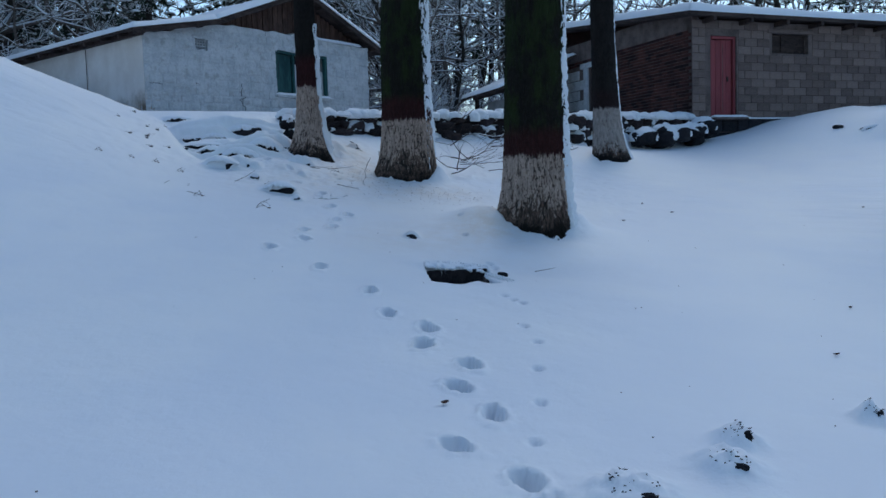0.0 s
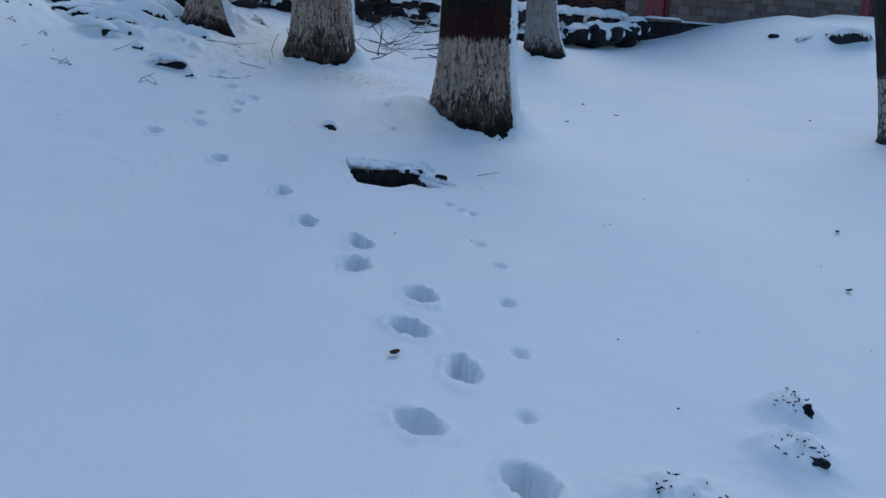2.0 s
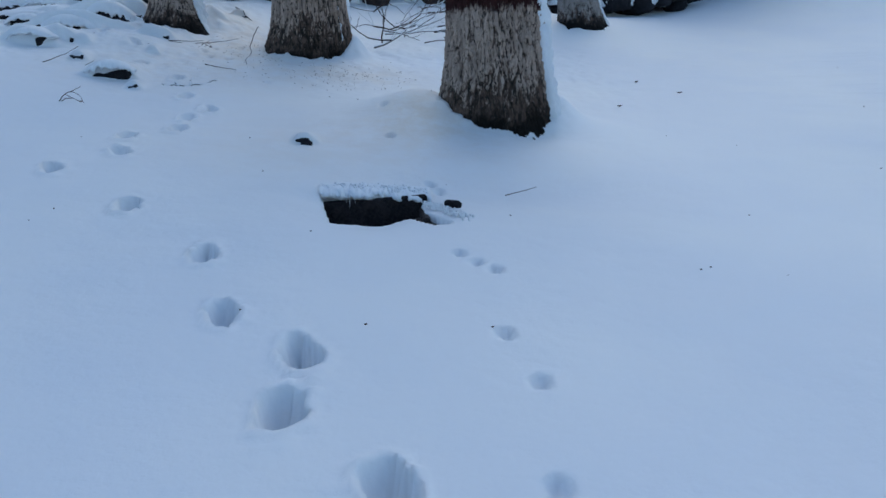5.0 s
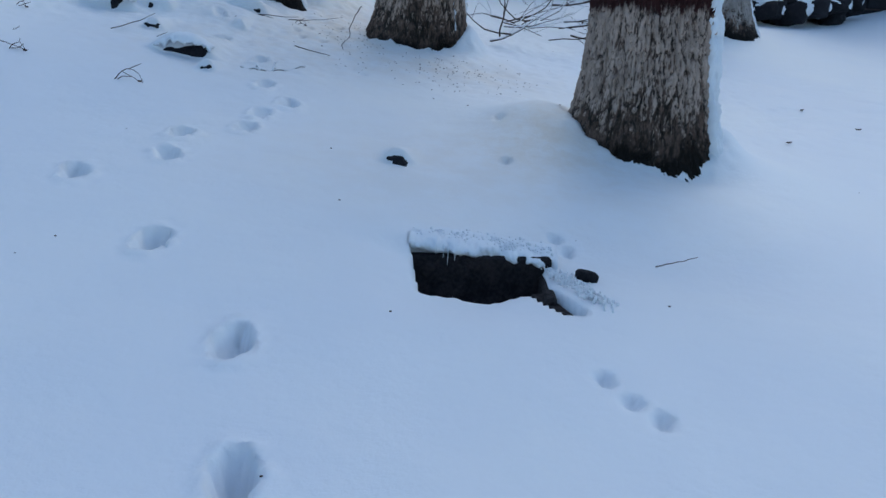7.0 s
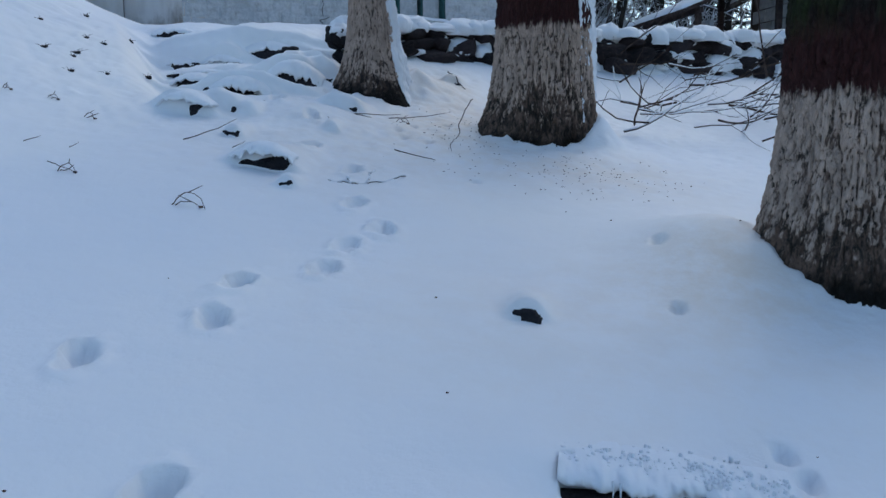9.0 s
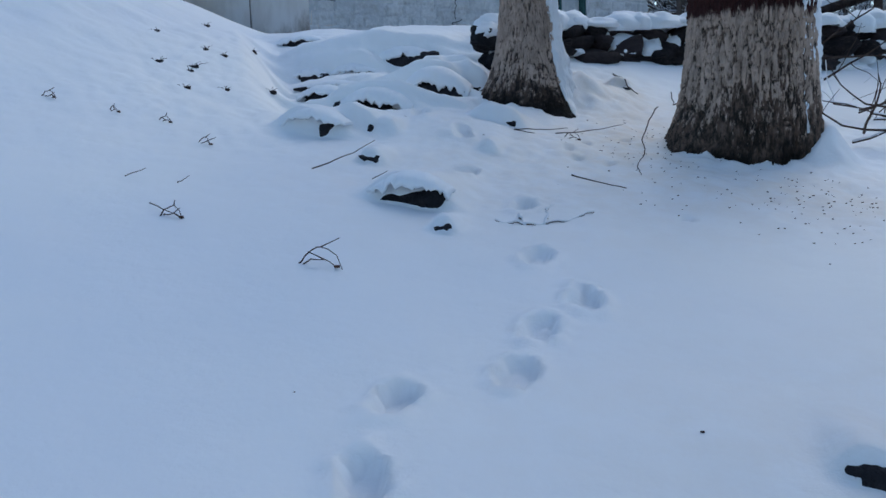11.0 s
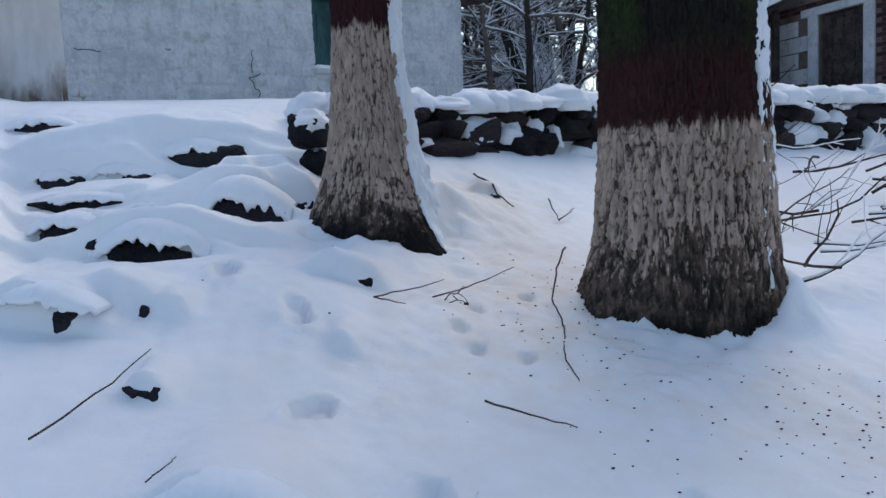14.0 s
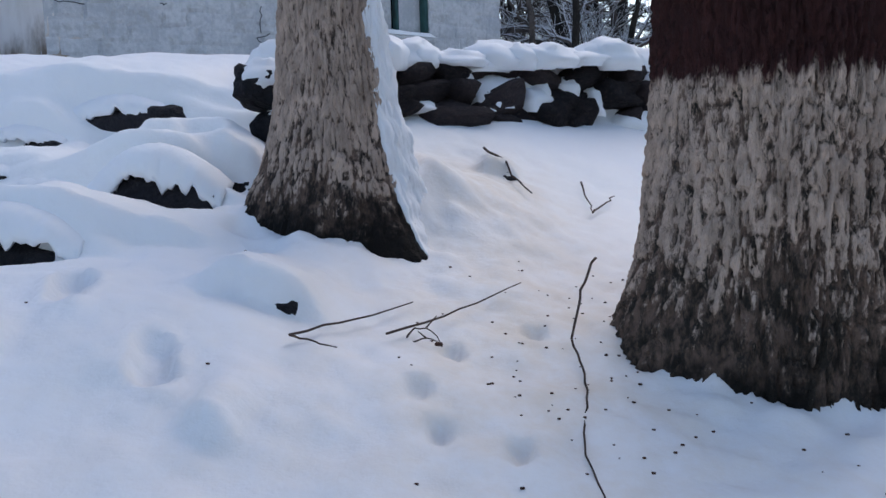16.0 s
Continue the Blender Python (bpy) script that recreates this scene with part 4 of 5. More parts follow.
for i, (x, y, w, tall) in enumerate([(*q, stone_height(q[2])) for q in ROCKS] + RISERS):
    h = tall
    step = i >= len(ROCKS)
    ob = thing("step_stone" if step else "rock", (x, y, float(ground(np.array([x]), np.array([y - (0.06 if step else 0)]))[0])), "flat dark stone of snow-covered rough steps" if step else "dark stone showing under a cap of snow", "rock", "stones of the steps" if step else "stones in the snow")
    d = 0.5 * w + 0.05
    v, f = rock_mesh(w * (1.3 if step else 1.05), d, h * (1.45 if step else 1.6 if w > 0.2 else 1.2), 100 + i, 30, 14, 0.5 if step else 0.4)
    v = v + 0.035 * (np.stack([fbm(v[:, 0] * 19 + k, v[:, 1] * 19, v[:, 2] * 19, 870 + i + k) for k in range(3)], -1) - 0.5)
    v[:, 1] += d * 0.5 - (0.05 if step else 0.015)
    from_arrays("stone", v, f, STONE, ob)
    if w < (0.28 if step else 0.33):
        continue
    # ragged fringe of snow over the face
    nu_ = int(16 + 70 * min(w, 0.8))
    us, vs_ = np.meshgrid(np.linspace(-1, 1, nu_), np.linspace(0, 1, 10))
    droop = fbm(us * w * 16 + i, 0.5, 0, 800 + i, 4)
    tip = h * ((0.55 if step else 0.8) - 0.42 * (droop - 0.5) * 2 - 0.55 * us ** 2)
    top_ = h * (1.2 - 0.8 * us ** 2)
    ang = vs_ * math.pi * 0.5
    fy = 0.10 * w + 0.03 - (0.10 * w + 0.065) * np.sin(ang) + 0.10 * w * us ** 2 + 0.02 * (fbm(us * w * 25, vs_ * 3, 0, 820 + i) - 0.5)
    fz = tip + (top_ - tip) * np.cos(ang) ** 0.8 + 0.012 * (fbm(us * w * 30, vs_ * 4, 0, 840 + i) - 0.5)
    from_arrays("snow_rim", np.stack([us * w * (0.7 if step else 0.6), fy - (0.02 if step else 0), fz], -1).reshape(-1, 3), grid_faces(nu_, 10), SNOW, ob).modifiers.new("thick", "SOLIDIFY").thickness = 0.02
# tussocks and stones half buried on the near slope
for i, (x, y, w) in enumerate(TUSSOCKS):
    z = height_at(x, y)
    ob = thing("tussock", (x, y, z), "snow-covered tussock with dark stone and grass showing", "tussock", "tussocks on the near slope")
    v, f = rock_mesh(w * 0.24, w * 0.16, 0.04, 160 + i, 20, 11, 0.8)
    v = v + 0.02 * (np.stack([fbm(v[:, 0] * 40 + k, v[:, 1] * 40, v[:, 2] * 40, 165 + i + k) for k in range(3)], -1) - 0.5)
    from_arrays("stone", v + np.array([0.12 * w, -0.34 * w, height_at(x + 0.12 * w, y - 0.34 * w) - z - 0.006]), f, STONE, ob)
    rng = np.random.default_rng(i)
    s = Soup()
    for k in range(40):
        a, r = rng.uniform(0, 6.28), w * 0.38 * math.sqrt(rng.uniform(0, 1))
        p = np.array([r * math.cos(a), -0.05 * w + r * math.sin(a), 0.0])
        p[2] = height_at(x + p[0], y + p[1]) - z - 0.004
        q = p + np.array([rng.normal(0, 0.009), rng.normal(-0.006, 0.008), rng.uniform(0.0, 0.008)])
        s.add(*tube([p, (p + q) / 2 + rng.normal(0, 0.003, 3), q], [0.003, 0.003, 0.0015], 5))
    tagged(s.make("grass", SOIL, ob, "dead grass stalks"), kind="stuff")

# ---------------------------------------------------------------- the drain opening
drain = thing("stone_drain", (0.1, 8.1, 0.55), "dark stone drain opening under a lip of snow", "drain")
for nm, size, at in (("back_stone", (0.64, 0.06, 0.42), (0.0, 0.155, -0.125)), ("side_stone", (0.06, 0.30, 0.36), (-0.305, 0.0, -0.17)), ("side_stone", (0.06, 0.40, 0.36), (0.295, -0.05, -0.17)), ("bottom_stone", (0.62, 0.58, 0.05), (0.0, -0.15, -0.22))):
    part(nm, box(size, at, 0.012, jitter=0.008), SOIL, drain)
part("runnel_stone", box((0.34, 0.09, 0.10), (0.31, -0.255, -0.065), 0.02, jitter=0.012, rot=(0, 8, -64)), SOIL, drain)
v, f = rock_mesh(0.10, 0.08, 0.09, 207, 18, 10, 0.5)
from_arrays("loose_stone", v + np.array([0.47, 0.06, 0.015]), f, STONE, drain)
# ragged lip of snow along the far edge
us, vs_ = np.meshgrid(np.linspace(0, 1, 150), np.linspace(0, 1, 18))
lipx = -0.31 + 0.66 * us
lipz = surface(0.1 + lipx, 8.36 + 0 * lipx) - 0.545
lipz = 0.6 * lipz + 0.4 * lipz.mean()
ang = vs_ * math.pi * 1.05
drop = 0.5 + 0.9 * vnoise(us * 22, 0, 0, 77) + 0.4 * vnoise(us * 55, 0, 0, 78)
ly_ = 0.25 - 0.11 * np.sin(ang) * (0.5 + 1.0 * fbm(us * 16, vs_ * 3, 0, 5)) + 0.07 * np.cos(ang) + 0.015 * (fbm(us * 30, vs_ * 8, 0, 9) - 0.5)
lz_ = lipz - 0.012 + 0.03 * np.cos(ang) - 0.022 * smooth(0.4, 1.0, vs_) * drop + 0.012 * (fbm(us * 26, vs_ * 5, 0, 6) - 0.5)
from_arrays("snow_lip", np.stack([lipx, ly_, lz_], -1).reshape(-1, 3), grid_faces(150, 18), SNOW, drain, "ragged lip of snow")
rng = np.random.default_rng(12)
for k in range(3):
    x = rng.uniform(-0.22, 0.1)
    lz0 = height_at(0.1 + x, 8.36) - 0.56
    from_arrays("icicle", *tube([(x, 0.12, lz0 - 0.02), (x + 0.002, 0.12, lz0 - 0.05), (x, 0.12, lz0 - 0.05 - rng.uniform(0.02, 0.06))], [0.004, 0.003, 0.0006], 5), ICE, drain)
s = Soup()
lip_line = (lipx[0], lz_[0])
for k in range(900):
    if k < 300:
        q = rng.uniform(-0.15, 1.15)
        x, y = 0.33 + 0.13 * q + rng.normal(0.02, 0.028), 0.0 - 0.28 * q + rng.normal(0.02, 0.03)
        z = float(ground(np.array([0.1 + x]), np.array([8.1 + y]))[0]) - 0.55
    else:
        x, y = rng.uniform(-0.31, 0.33), 0.17 + abs(rng.normal(0, 0.075))
        z = float(np.interp(x, *lip_line)) - 0.008 + 0.02 * min(0, (y - 0.24) / 0.07)
    g = rng.uniform(0.004, 0.014)
    v, f = rock_mesh(g, g * 0.9, g * rng.uniform(0.8, 2.0), 300 + k % 40, 6, 5, 0.5)
    s.add(v + np.array([x, y, z + rng.uniform(-0.006, 0.005)]), f)
tagged(s.make("snow_rim", SNOW, drain), kind="stuff")

# ---------------------------------------------------------------- sticks, twigs and litter
STICKS = [(-2.81, 11.15, -2.66, 11.67, 0.008), (-1.5, 11.72, -1.19, 11.63, 0.009), (-1.98, 12.38, -1.71, 12.83, 0.008), (-1.98, 12.38, -1.84, 12.36, 0.007), (-1.74, 12.54, -1.37, 13.11, 0.008), (-3.57, 10.58, -3.56, 10.73, 0.006),
          (-3.28, 10.61, -3.31, 10.75, 0.005), (-3.2, 10.28, -2.95, 10.18, 0.006), (-2.37, 10.94, -2.32, 11.03, 0.005), (0.92, 8.42, 1.15, 8.57, 0.006), (-1.61, 14.6, -1.35, 14.07, 0.014), (-1.11, 14.5, -1.07, 14.1, 0.01), (-1.07, 14.1, -0.95, 14.4, 0.01)]
for i, (x0, y0, x1, y1, r) in enumerate(STICKS):
    rng = np.random.default_rng(400 + i)
    n_ = 9
    p = wobble((x0, y0, 0), (x1, y1, 0), n_, 0.004, rng)
    p[:, 2] = surface(p[:, 0], p[:, 1]) + r * 0.6 + 0.01
    p[:, 2] = 0.5 * p[:, 2] + 0.5 * np.linspace(p[0, 2], p[-1, 2], n_) + 0.012
    ob = from_arrays("stick", *tube(p, 0.5 * r * np.linspace(1, 0.5, n_), 7), TWIG)
    tagged(ob, "thin brown stick lying on the snow", "stick", "sticks on the snow")


def twig_loop(at, size, seed, label):
    """A bent spray of twigs standing out of the snow."""
    rng = np.random.default_rng(seed)
    ob = thing("twig_spray", at, label, "twig", "twigs in the snow")
    for k in range(2):
        a = rng.uniform(-0.5, 0.5)
        t = np.linspace(0, 1, 9)
        p = np.stack([size * (t - 0.5) * math.cos(a) * 1.1, size * 0.5 * (t - 0.5) * math.sin(a), size * (0.6 - 0.35 * k) * np.sin(np.pi * t) ** 0.8 * (0.6 + 0.4 * t)], -1) + rng.normal(0, size * 0.025, (9, 3))
        from_arrays("twig", *tube(p, np.linspace(0.0036, 0.0016, 9), 6), TWIG, ob)
        q = p[5] + np.array([rng.normal(0, 0.3), rng.normal(0, 0.2), 0.2]) * size
        from_arrays("twig", *tube([p[5], (p[5] + q) / 2, q], [0.003, 0.0025, 0.0015], 5), TWIG, ob)
    v, f = rock_mesh(0.026, 0.012, 0.012, seed, 8, 6)
    from_arrays("dead_leaf", v + np.array([size * 0.45, 0, 0.008]), f, LEAF, ob)


for i, (x, y, sz) in enumerate([(-2.2, 9.98, 0.18), (-3.05, 10.23, 0.12), (-3.62, 11.35, 0.1), (-4.0, 11.5, 0.1), (-4.3, 11.4, 0.09), (-4.7, 11.3, 0.1), (-1.65, 12.6, 0.12)]):
    twig_loop((x, y, height_at(x, y) - 0.01), sz, 500 + i, "small bent twigs standing out of the snow")
# crooked branch lying half under the snow
fallen = thing("fallen_branch", (-1.5, 10.95, 0), "crooked thin branch half buried in snow", "branch")
rng = np.random.default_rng(61)
for way, r in ((((-1.63, 11.0), (-1.61, 10.93), (-1.56, 10.87), (-1.5, 10.93), (-1.4, 11.03), (-1.3, 11.17)), 0.0045), (((-1.5, 10.93), (-1.5, 11.04), (-1.53, 11.13), (-1.52, 11.22)), 0.004), (((-1.56, 10.87), (-1.64, 10.85), (-1.72, 10.86)), 0.0035)):
    q = np.array(way)
    t = np.linspace(0, len(q) - 1, 6 * len(q))
    p = np.stack([np.interp(t, np.arange(len(q)), q[:, i]) for i in range(2)], -1) + rng.normal(0, 0.004, (len(t), 2))
    high = surface(p[:, 0], p[:, 1]) - 0.007 + 0.014 * np.sin(t * 2.3) ** 2
    p = np.column_stack([p[:, 0] + 1.5, p[:, 1] - 10.95, high])
    from_arrays("twig", *tube(p, r * np.linspace(0.8, 0.45, len(p)), 6), TWIG, fallen)
    from_arrays("snow_load", *tube(p + np.array([0, 0.004, 0.007]), r * np.linspace(1.5, 0.9, len(p)) * (0.3 + 1.1 * vnoise(t * 2.5, 0, 0, 5)), 6), SNOW, fallen, "snow along the twig")
# tufts of dead grass breaking the snow of the bank
for i, (x, y) in enumerate([(-4.97, 12.77), (-4.65, 12.35), (-4.43, 12.41), (-4.07, 12.33), (-3.95, 12.75), (-4.55, 12.8), (-4.45, 12.49), (-4.4, 12.83), (-4.28, 12.14), (-4.99, 13.5), (-4.49, 13.41)]):
    rng = np.random.default_rng(560 + i)
    ob = thing("grass_tuft", (x, y, height_at(x, y) - 0.01), "small dark tuft of dead grass in snow", "grass", "grass tufts on the bank")
    v, f = rock_mesh(rng.uniform(0.03, 0.075), 0.04, 0.035, 570 + i, 12, 8, 0.6)
    from_arrays("clod", v, f, SOIL, ob)
    blades = Soup()
    for k in range(7):
        q = np.array([rng.normal(0, 0.03), rng.normal(0, 0.02), rng.uniform(0.02, 0.06)])
        blades.add(*tube([(0.3 * q[0], 0.3 * q[1], 0), 0.6 * q, q + np.array([0.4 * q[0], 0, -0.01])], [0.002, 0.0018, 0.0008], 4))
    tagged(blades.make("grass", TWIG, ob), kind="stuff")
# trailing root beside the second tree
VINE = np.array([(-1.12, 12.95, 0.22), (-1.17, 12.86, 0.14), (-1.2, 12.72, 0.04), (-1.17, 12.6, 0.02), (-1.17, 12.42, 0.002), (-1.19, 12.25, 0.004), (-1.15, 12.05, 0.0), (-1.12, 11.88, -0.002)])
p = VINE.copy()
p[:, 2] += surface(p[:, 0], p[:, 1])
t = np.linspace(0, 7, 30)
p = np.stack([np.interp(t, np.arange(8), p[:, i]) for i in range(3)], -1) + np.random.default_rng(6).normal(0, 0.003, (30, 3))
tagged(from_arrays("vine", *tube(p, np.linspace(0.0046, 0.002, 30), 7), TWIG), "thin bare creeper hanging from the trunk", "vine")
# brush heap between the trunks
heap = thing("brush_pile", (0.55, 14.5, 0), "pile of bare branches with snow before the wall", "branches")
rng = np.random.default_rng(31)
load = Soup()
for i in range(40):
    x, y = rng.uniform(-0.45, 1.2), rng.uniform(-1.4, 1.6)
    z = height_at(0.55 + x, 14.5 + y) + rng.uniform(0.0, 0.25 + 0.12 * max(y, 0))
    a = rng.uniform(-0.7, 0.9) if rng.random() < 0.75 else rng.uniform(0, 6.28)
    wood = Soup()
    limb(wood, load if rng.random() < 0.3 else None, (x, y, z), (math.cos(a), math.sin(a) * 0.6, rng.uniform(-0.12, 0.2)), rng.uniform(0.5, 1.2), rng.uniform(0.006, 0.013), rng, 1, 6)
    wood.make("branch", TWIG, heap)
tagged(load.make("snow_load", SNOW, heap), kind="stuff")
# crumbs of bark and husks
s = Soup()
rng = np.random.default_rng(77)
spots = [(rng.normal(-0.15, 0.4), rng.normal(11.9, 0.35)) for k in range(170)] + [(rng.normal(-1.25, 0.22), rng.normal(12.7, 0.35)) for k in range(90)] + [(rng.uniform(-4, 6), rng.uniform(3.5, 14)) for k in range(60)]
pz = surface(np.array([q[0] for q in spots]), np.array([q[1] for q in spots]))
for k, ((x, y), z) in enumerate(zip(spots, pz)):
    r = rng.uniform(0.0025, 0.0065)
    v, f = rock_mesh(r * 2, r * 1.4, r, 600 + k, 6, 4)
    s.add(v + np.array([x, y, z + r * 0.3]), f)
tagged(s.make("litter", LEAF), "crumbs of bark and husks strewn on the snow", "litter", kind="stuff")
for i, (x, y) in enumerate([(-0.03, 4.6), (3.6, 7.26), (2.79, 5.82), (6.45, 12.65), (3.0, 12.4), (3.3, 11.9), (2.4, 11.0)]):
    n_ = 7
    u, v = np.meshgrid(np.linspace(-1, 1, n_), np.linspace(-1, 1, 5))
    w = np.sqrt(np.clip(1 - u ** 2, 0, 1)) * 0.5
    zz = 0.012 + 0.012 * u ** 2 + 0.010 * v ** 2 * (1 - u ** 2)
    ob = from_arrays("leaf", np.stack([u * 0.03, v * w * 0.03, zz], -1).reshape(-1, 3), grid_faces(n_, 5), LEAF)
    ob.modifiers.new("thick", "SOLIDIFY").thickness = 0.002
    ob.matrix_basis = pose(x, y, height_at(x, y), random.uniform(-15, 15), 0, random.uniform(0, 360))
    tagged(ob, "curled brown dead leaf on the snow", "leaf", "fallen leaves")

# ---------------------------------------------------------------- the rubble retaining wall
turn = math.degrees(math.atan2(WALL_U[1], WALL_U[0]))
rw = thing("retaining_wall", (WALL_A[0], WALL_A[1], 2.0), "dry rubble retaining wall capped with snow", "wall", kind="structure", turn=turn)
core = bmesh.new()
for k in range(22):
    x = (k + 0.5) * WALL_LEN / 22
    box((WALL_LEN / 22 + 0.01, 0.16, 1.0), (x, 0.16, 0.2 + 0.012 * x), 0.0, core)
part("core", core, SOIL, rw)
stones = [rock_mesh(1, 1, 1, 700 + i, 14, 9, 0.5) for i in range(7)]
rock_data = []
for v, f in stones:
    ob = from_arrays("stone", v, f, RUBBLE, rw)
    rock_data.append(ob.data)
    bpy.data.objects.remove(ob)
rng = np.random.default_rng(19)
lumps = Soup()
for rowi in range(3):
    x = rng.uniform(-0.2, 0.1)
    while x < WALL_LEN + 0.1:
        w = rng.uniform(0.17, 0.44)
        px, py = WALL_A + WALL_U * x
        zb = float(ground(np.array([px + 0.3 * WALL_U[1]]), np.array([py - 0.3 * WALL_U[0]]), False)[0]) - 2.0
        zt = 0.78 + 0.012 * x
        h = max(0.15, (zt - zb) / 3 * rng.uniform(0.85, 1.35))
        z = zb + (rowi + 0.45) * (zt - zb) / 3 + rng.normal(0, 0.03)
        if rng.random() < 0.9:
            ob = new("stone", rock_data[rng.integers(7)])
            ob.parent = rw
            ob.matrix_basis = Matrix.LocRotScale((x + w / 2, 0.02 + 0.05 * rowi + rng.normal(0, 0.05), z), Euler((rng.normal(0, 0.2), rng.normal(0, 0.2), rng.normal(0, 0.3))), (w * 1.08, 0.40, h * rng.uniform(0.9, 1.35)))
        if rng.random() < 0.88 or rowi == 2:
            v, f = cap_mesh(w * rng.uniform(0.5, 1.35), rng.uniform(0.28, 0.46), rng.uniform(0.06, 0.17), int(rng.integers(1000)), 26, 11)
            lumps.add(v + np.array([x + w / 2 + rng.normal(0, 0.08), 0.0 + 0.05 * rowi + rng.normal(0, 0.05), z + h * rng.uniform(0.2, 0.45)]), f)
        x += w * rng.uniform(0.9, 1.08)
for k in range(90):
    x = rng.uniform(0.15, WALL_LEN - 0.1)
    v, f = cap_mesh(rng.uniform(0.25, 0.6), rng.uniform(0.4, 0.65), rng.uniform(0.08, 0.17), int(rng.integers(1000)), 26, 11)
    lumps.add(v + np.array([x, rng.uniform(0.05, 0.28), 0.80 + 0.012 * x]), f)
lumps.make("snow_load", SNOW, rw, "lumps of snow on the stones")
# tumbled stones at both ends of the wall
for i in range(16):
    x = WALL_LEN - 2.3 + 2.2 * rng.random()
    y = -0.25 - 0.5 * rng.random()
    px, py = WALL_A + WALL_U * x + np.array([-WALL_U[1], WALL_U[0]]) * y
    snowy_rock((px, py, height_at(px, py) + 0.05 + 0.25 * rng.random()), rng.uniform(0.3, 0.55), 0.35, rng.uniform(0.2, 0.34), 800 + i, sunk=0.4, turn=rng.uniform(-40, 60), cap=0.6, label="tumbled wall stone half under snow", group="tumbled wall stones")
for i, (x, y, z, w) in enumerate([(-2.62, 14.05, 2.62, 0.22), (-2.58, 14.1, 2.42, 0.2), (-2.55, 14.0, 2.22, 0.22)]):
    snowy_rock((x, y, z), w, 0.22, 0.17, 830 + i, sunk=0.5, cap=0.4 if i else 0.6, label="wall stone stacked beside the slender trunk", group="tumbled wall stones")
# ---------------------------------------------------------------- low shed behind
hut = thing("lean_to", (1.55, 24.5, 3.2), "small dark lean-to with a snowy sloping roof", "shed", turn=20)
bm = bmesh.new()
c = [(0, -0.4, 0.95), (2.6, -0.4, 2.0), (2.6, 2.6, 2.0), (0, 2.6, 0.95)]
lo, hi = [bm.verts.new(p_) for p_ in c], [bm.verts.new(Vector(p_) + Vector((0, 0, 0.08))) for p_ in c]
bm.faces.new(hi), bm.faces.new(lo[::-1])
for i in range(4):
    bm.faces.new([lo[i], lo[(i + 1) % 4], hi[(i + 1) % 4], hi[i]])
part("roof", bm, WOOD_DARK, hut)
snow_slab("roof_snow", [(-0.03, -0.42, 1.03), (2.6, -0.42, 2.08), (2.6, 2.6, 2.08), (-0.03, 2.6, 1.03)], 0.09, hut, 91)
for x, y in ((0.45, -0.2), (0.45, 2.3), (2.3, -0.2), (2.3, 2.3)):
    part("post", box((0.12, 0.12, 1.5 if x < 1 else 2.2), (x, y, 0.35 if x < 1 else 0.7), 0.015), WOOD_DARK, hut)
part("beam", box((0.1, 2.9, 0.12), (0.45, 1.1, 1.05), 0.01), WOOD_DARK, hut)
part("side_wall", box((0.12, 2.3, 1.2), (0.9, 1.2, 0.3), 0.01), LIME, hut, "pale wall under the roof")


# ---------------------------------------------------------------- woods behind
def bare_tree(seed, tall, thick):
    """A leafless snowy tree: trunk, forked branches and the snow on them."""
    rng = np.random.default_rng(seed)
    ob = thing("bare_tree", (0, 0, -50), "bare winter tree with snow on its branches", "tree", "bare trees of the wood")
    trunk = Soup()
    p = [np.zeros(3)]
    d = np.array([rng.normal(0, 0.15), rng.normal(0, 0.15), 1.0])
    for i in range(9):
        d = d + rng.normal(0, 0.10, 3) * np.array([1, 1, 0.3])
        d /= np.linalg.norm(d)
        p.append(p[-1] + d * tall / 9)
    p = np.array(p)
    p[0, 2] = -0.4
    radii = thick * np.linspace(1, 0.25, 10)
    trunk.add(*tube(p, radii, 9))
    trunk.make("trunk", BARK_PLAIN if seed % 2 else PALE_TWIG, ob)
    wood, load = Soup(), Soup()
    for i in range(15):
        j = rng.integers(1, 10)
        a = rng.uniform(0, 6.28)
        limb(wood, load, p[j], (math.cos(a), math.sin(a), rng.uniform(0.0, 0.7)), tall * rng.uniform(0.22, 0.4), radii[j] * 0.5 + 0.012, rng, 2, 6)
    wood.make("crown", PALE_TWIG, ob)
    tagged(load.make("snow_load", SNOW, ob), kind="stuff")
    return ob


def shrub(seed):
    rng = np.random.default_rng(seed)
    ob = thing("shrub", (0, 0, -50), "bare thicket shrub laden with snow", "shrub", "shrubs of the wood")
    wood, load = Soup(), Soup()
    for i in range(13):
        a = rng.uniform(0, 6.28)
        limb(wood, load, (rng.normal(0, 0.25), rng.normal(0, 0.25), -0.1), (math.cos(a) * 0.6, math.sin(a) * 0.6, 1), rng.uniform(1.0, 2.4), 0.02, rng, 2, 5)
    wood.make("crown", TWIG, ob)
    tagged(load.make("snow_load", SNOW, ob), kind="stuff")
    return ob


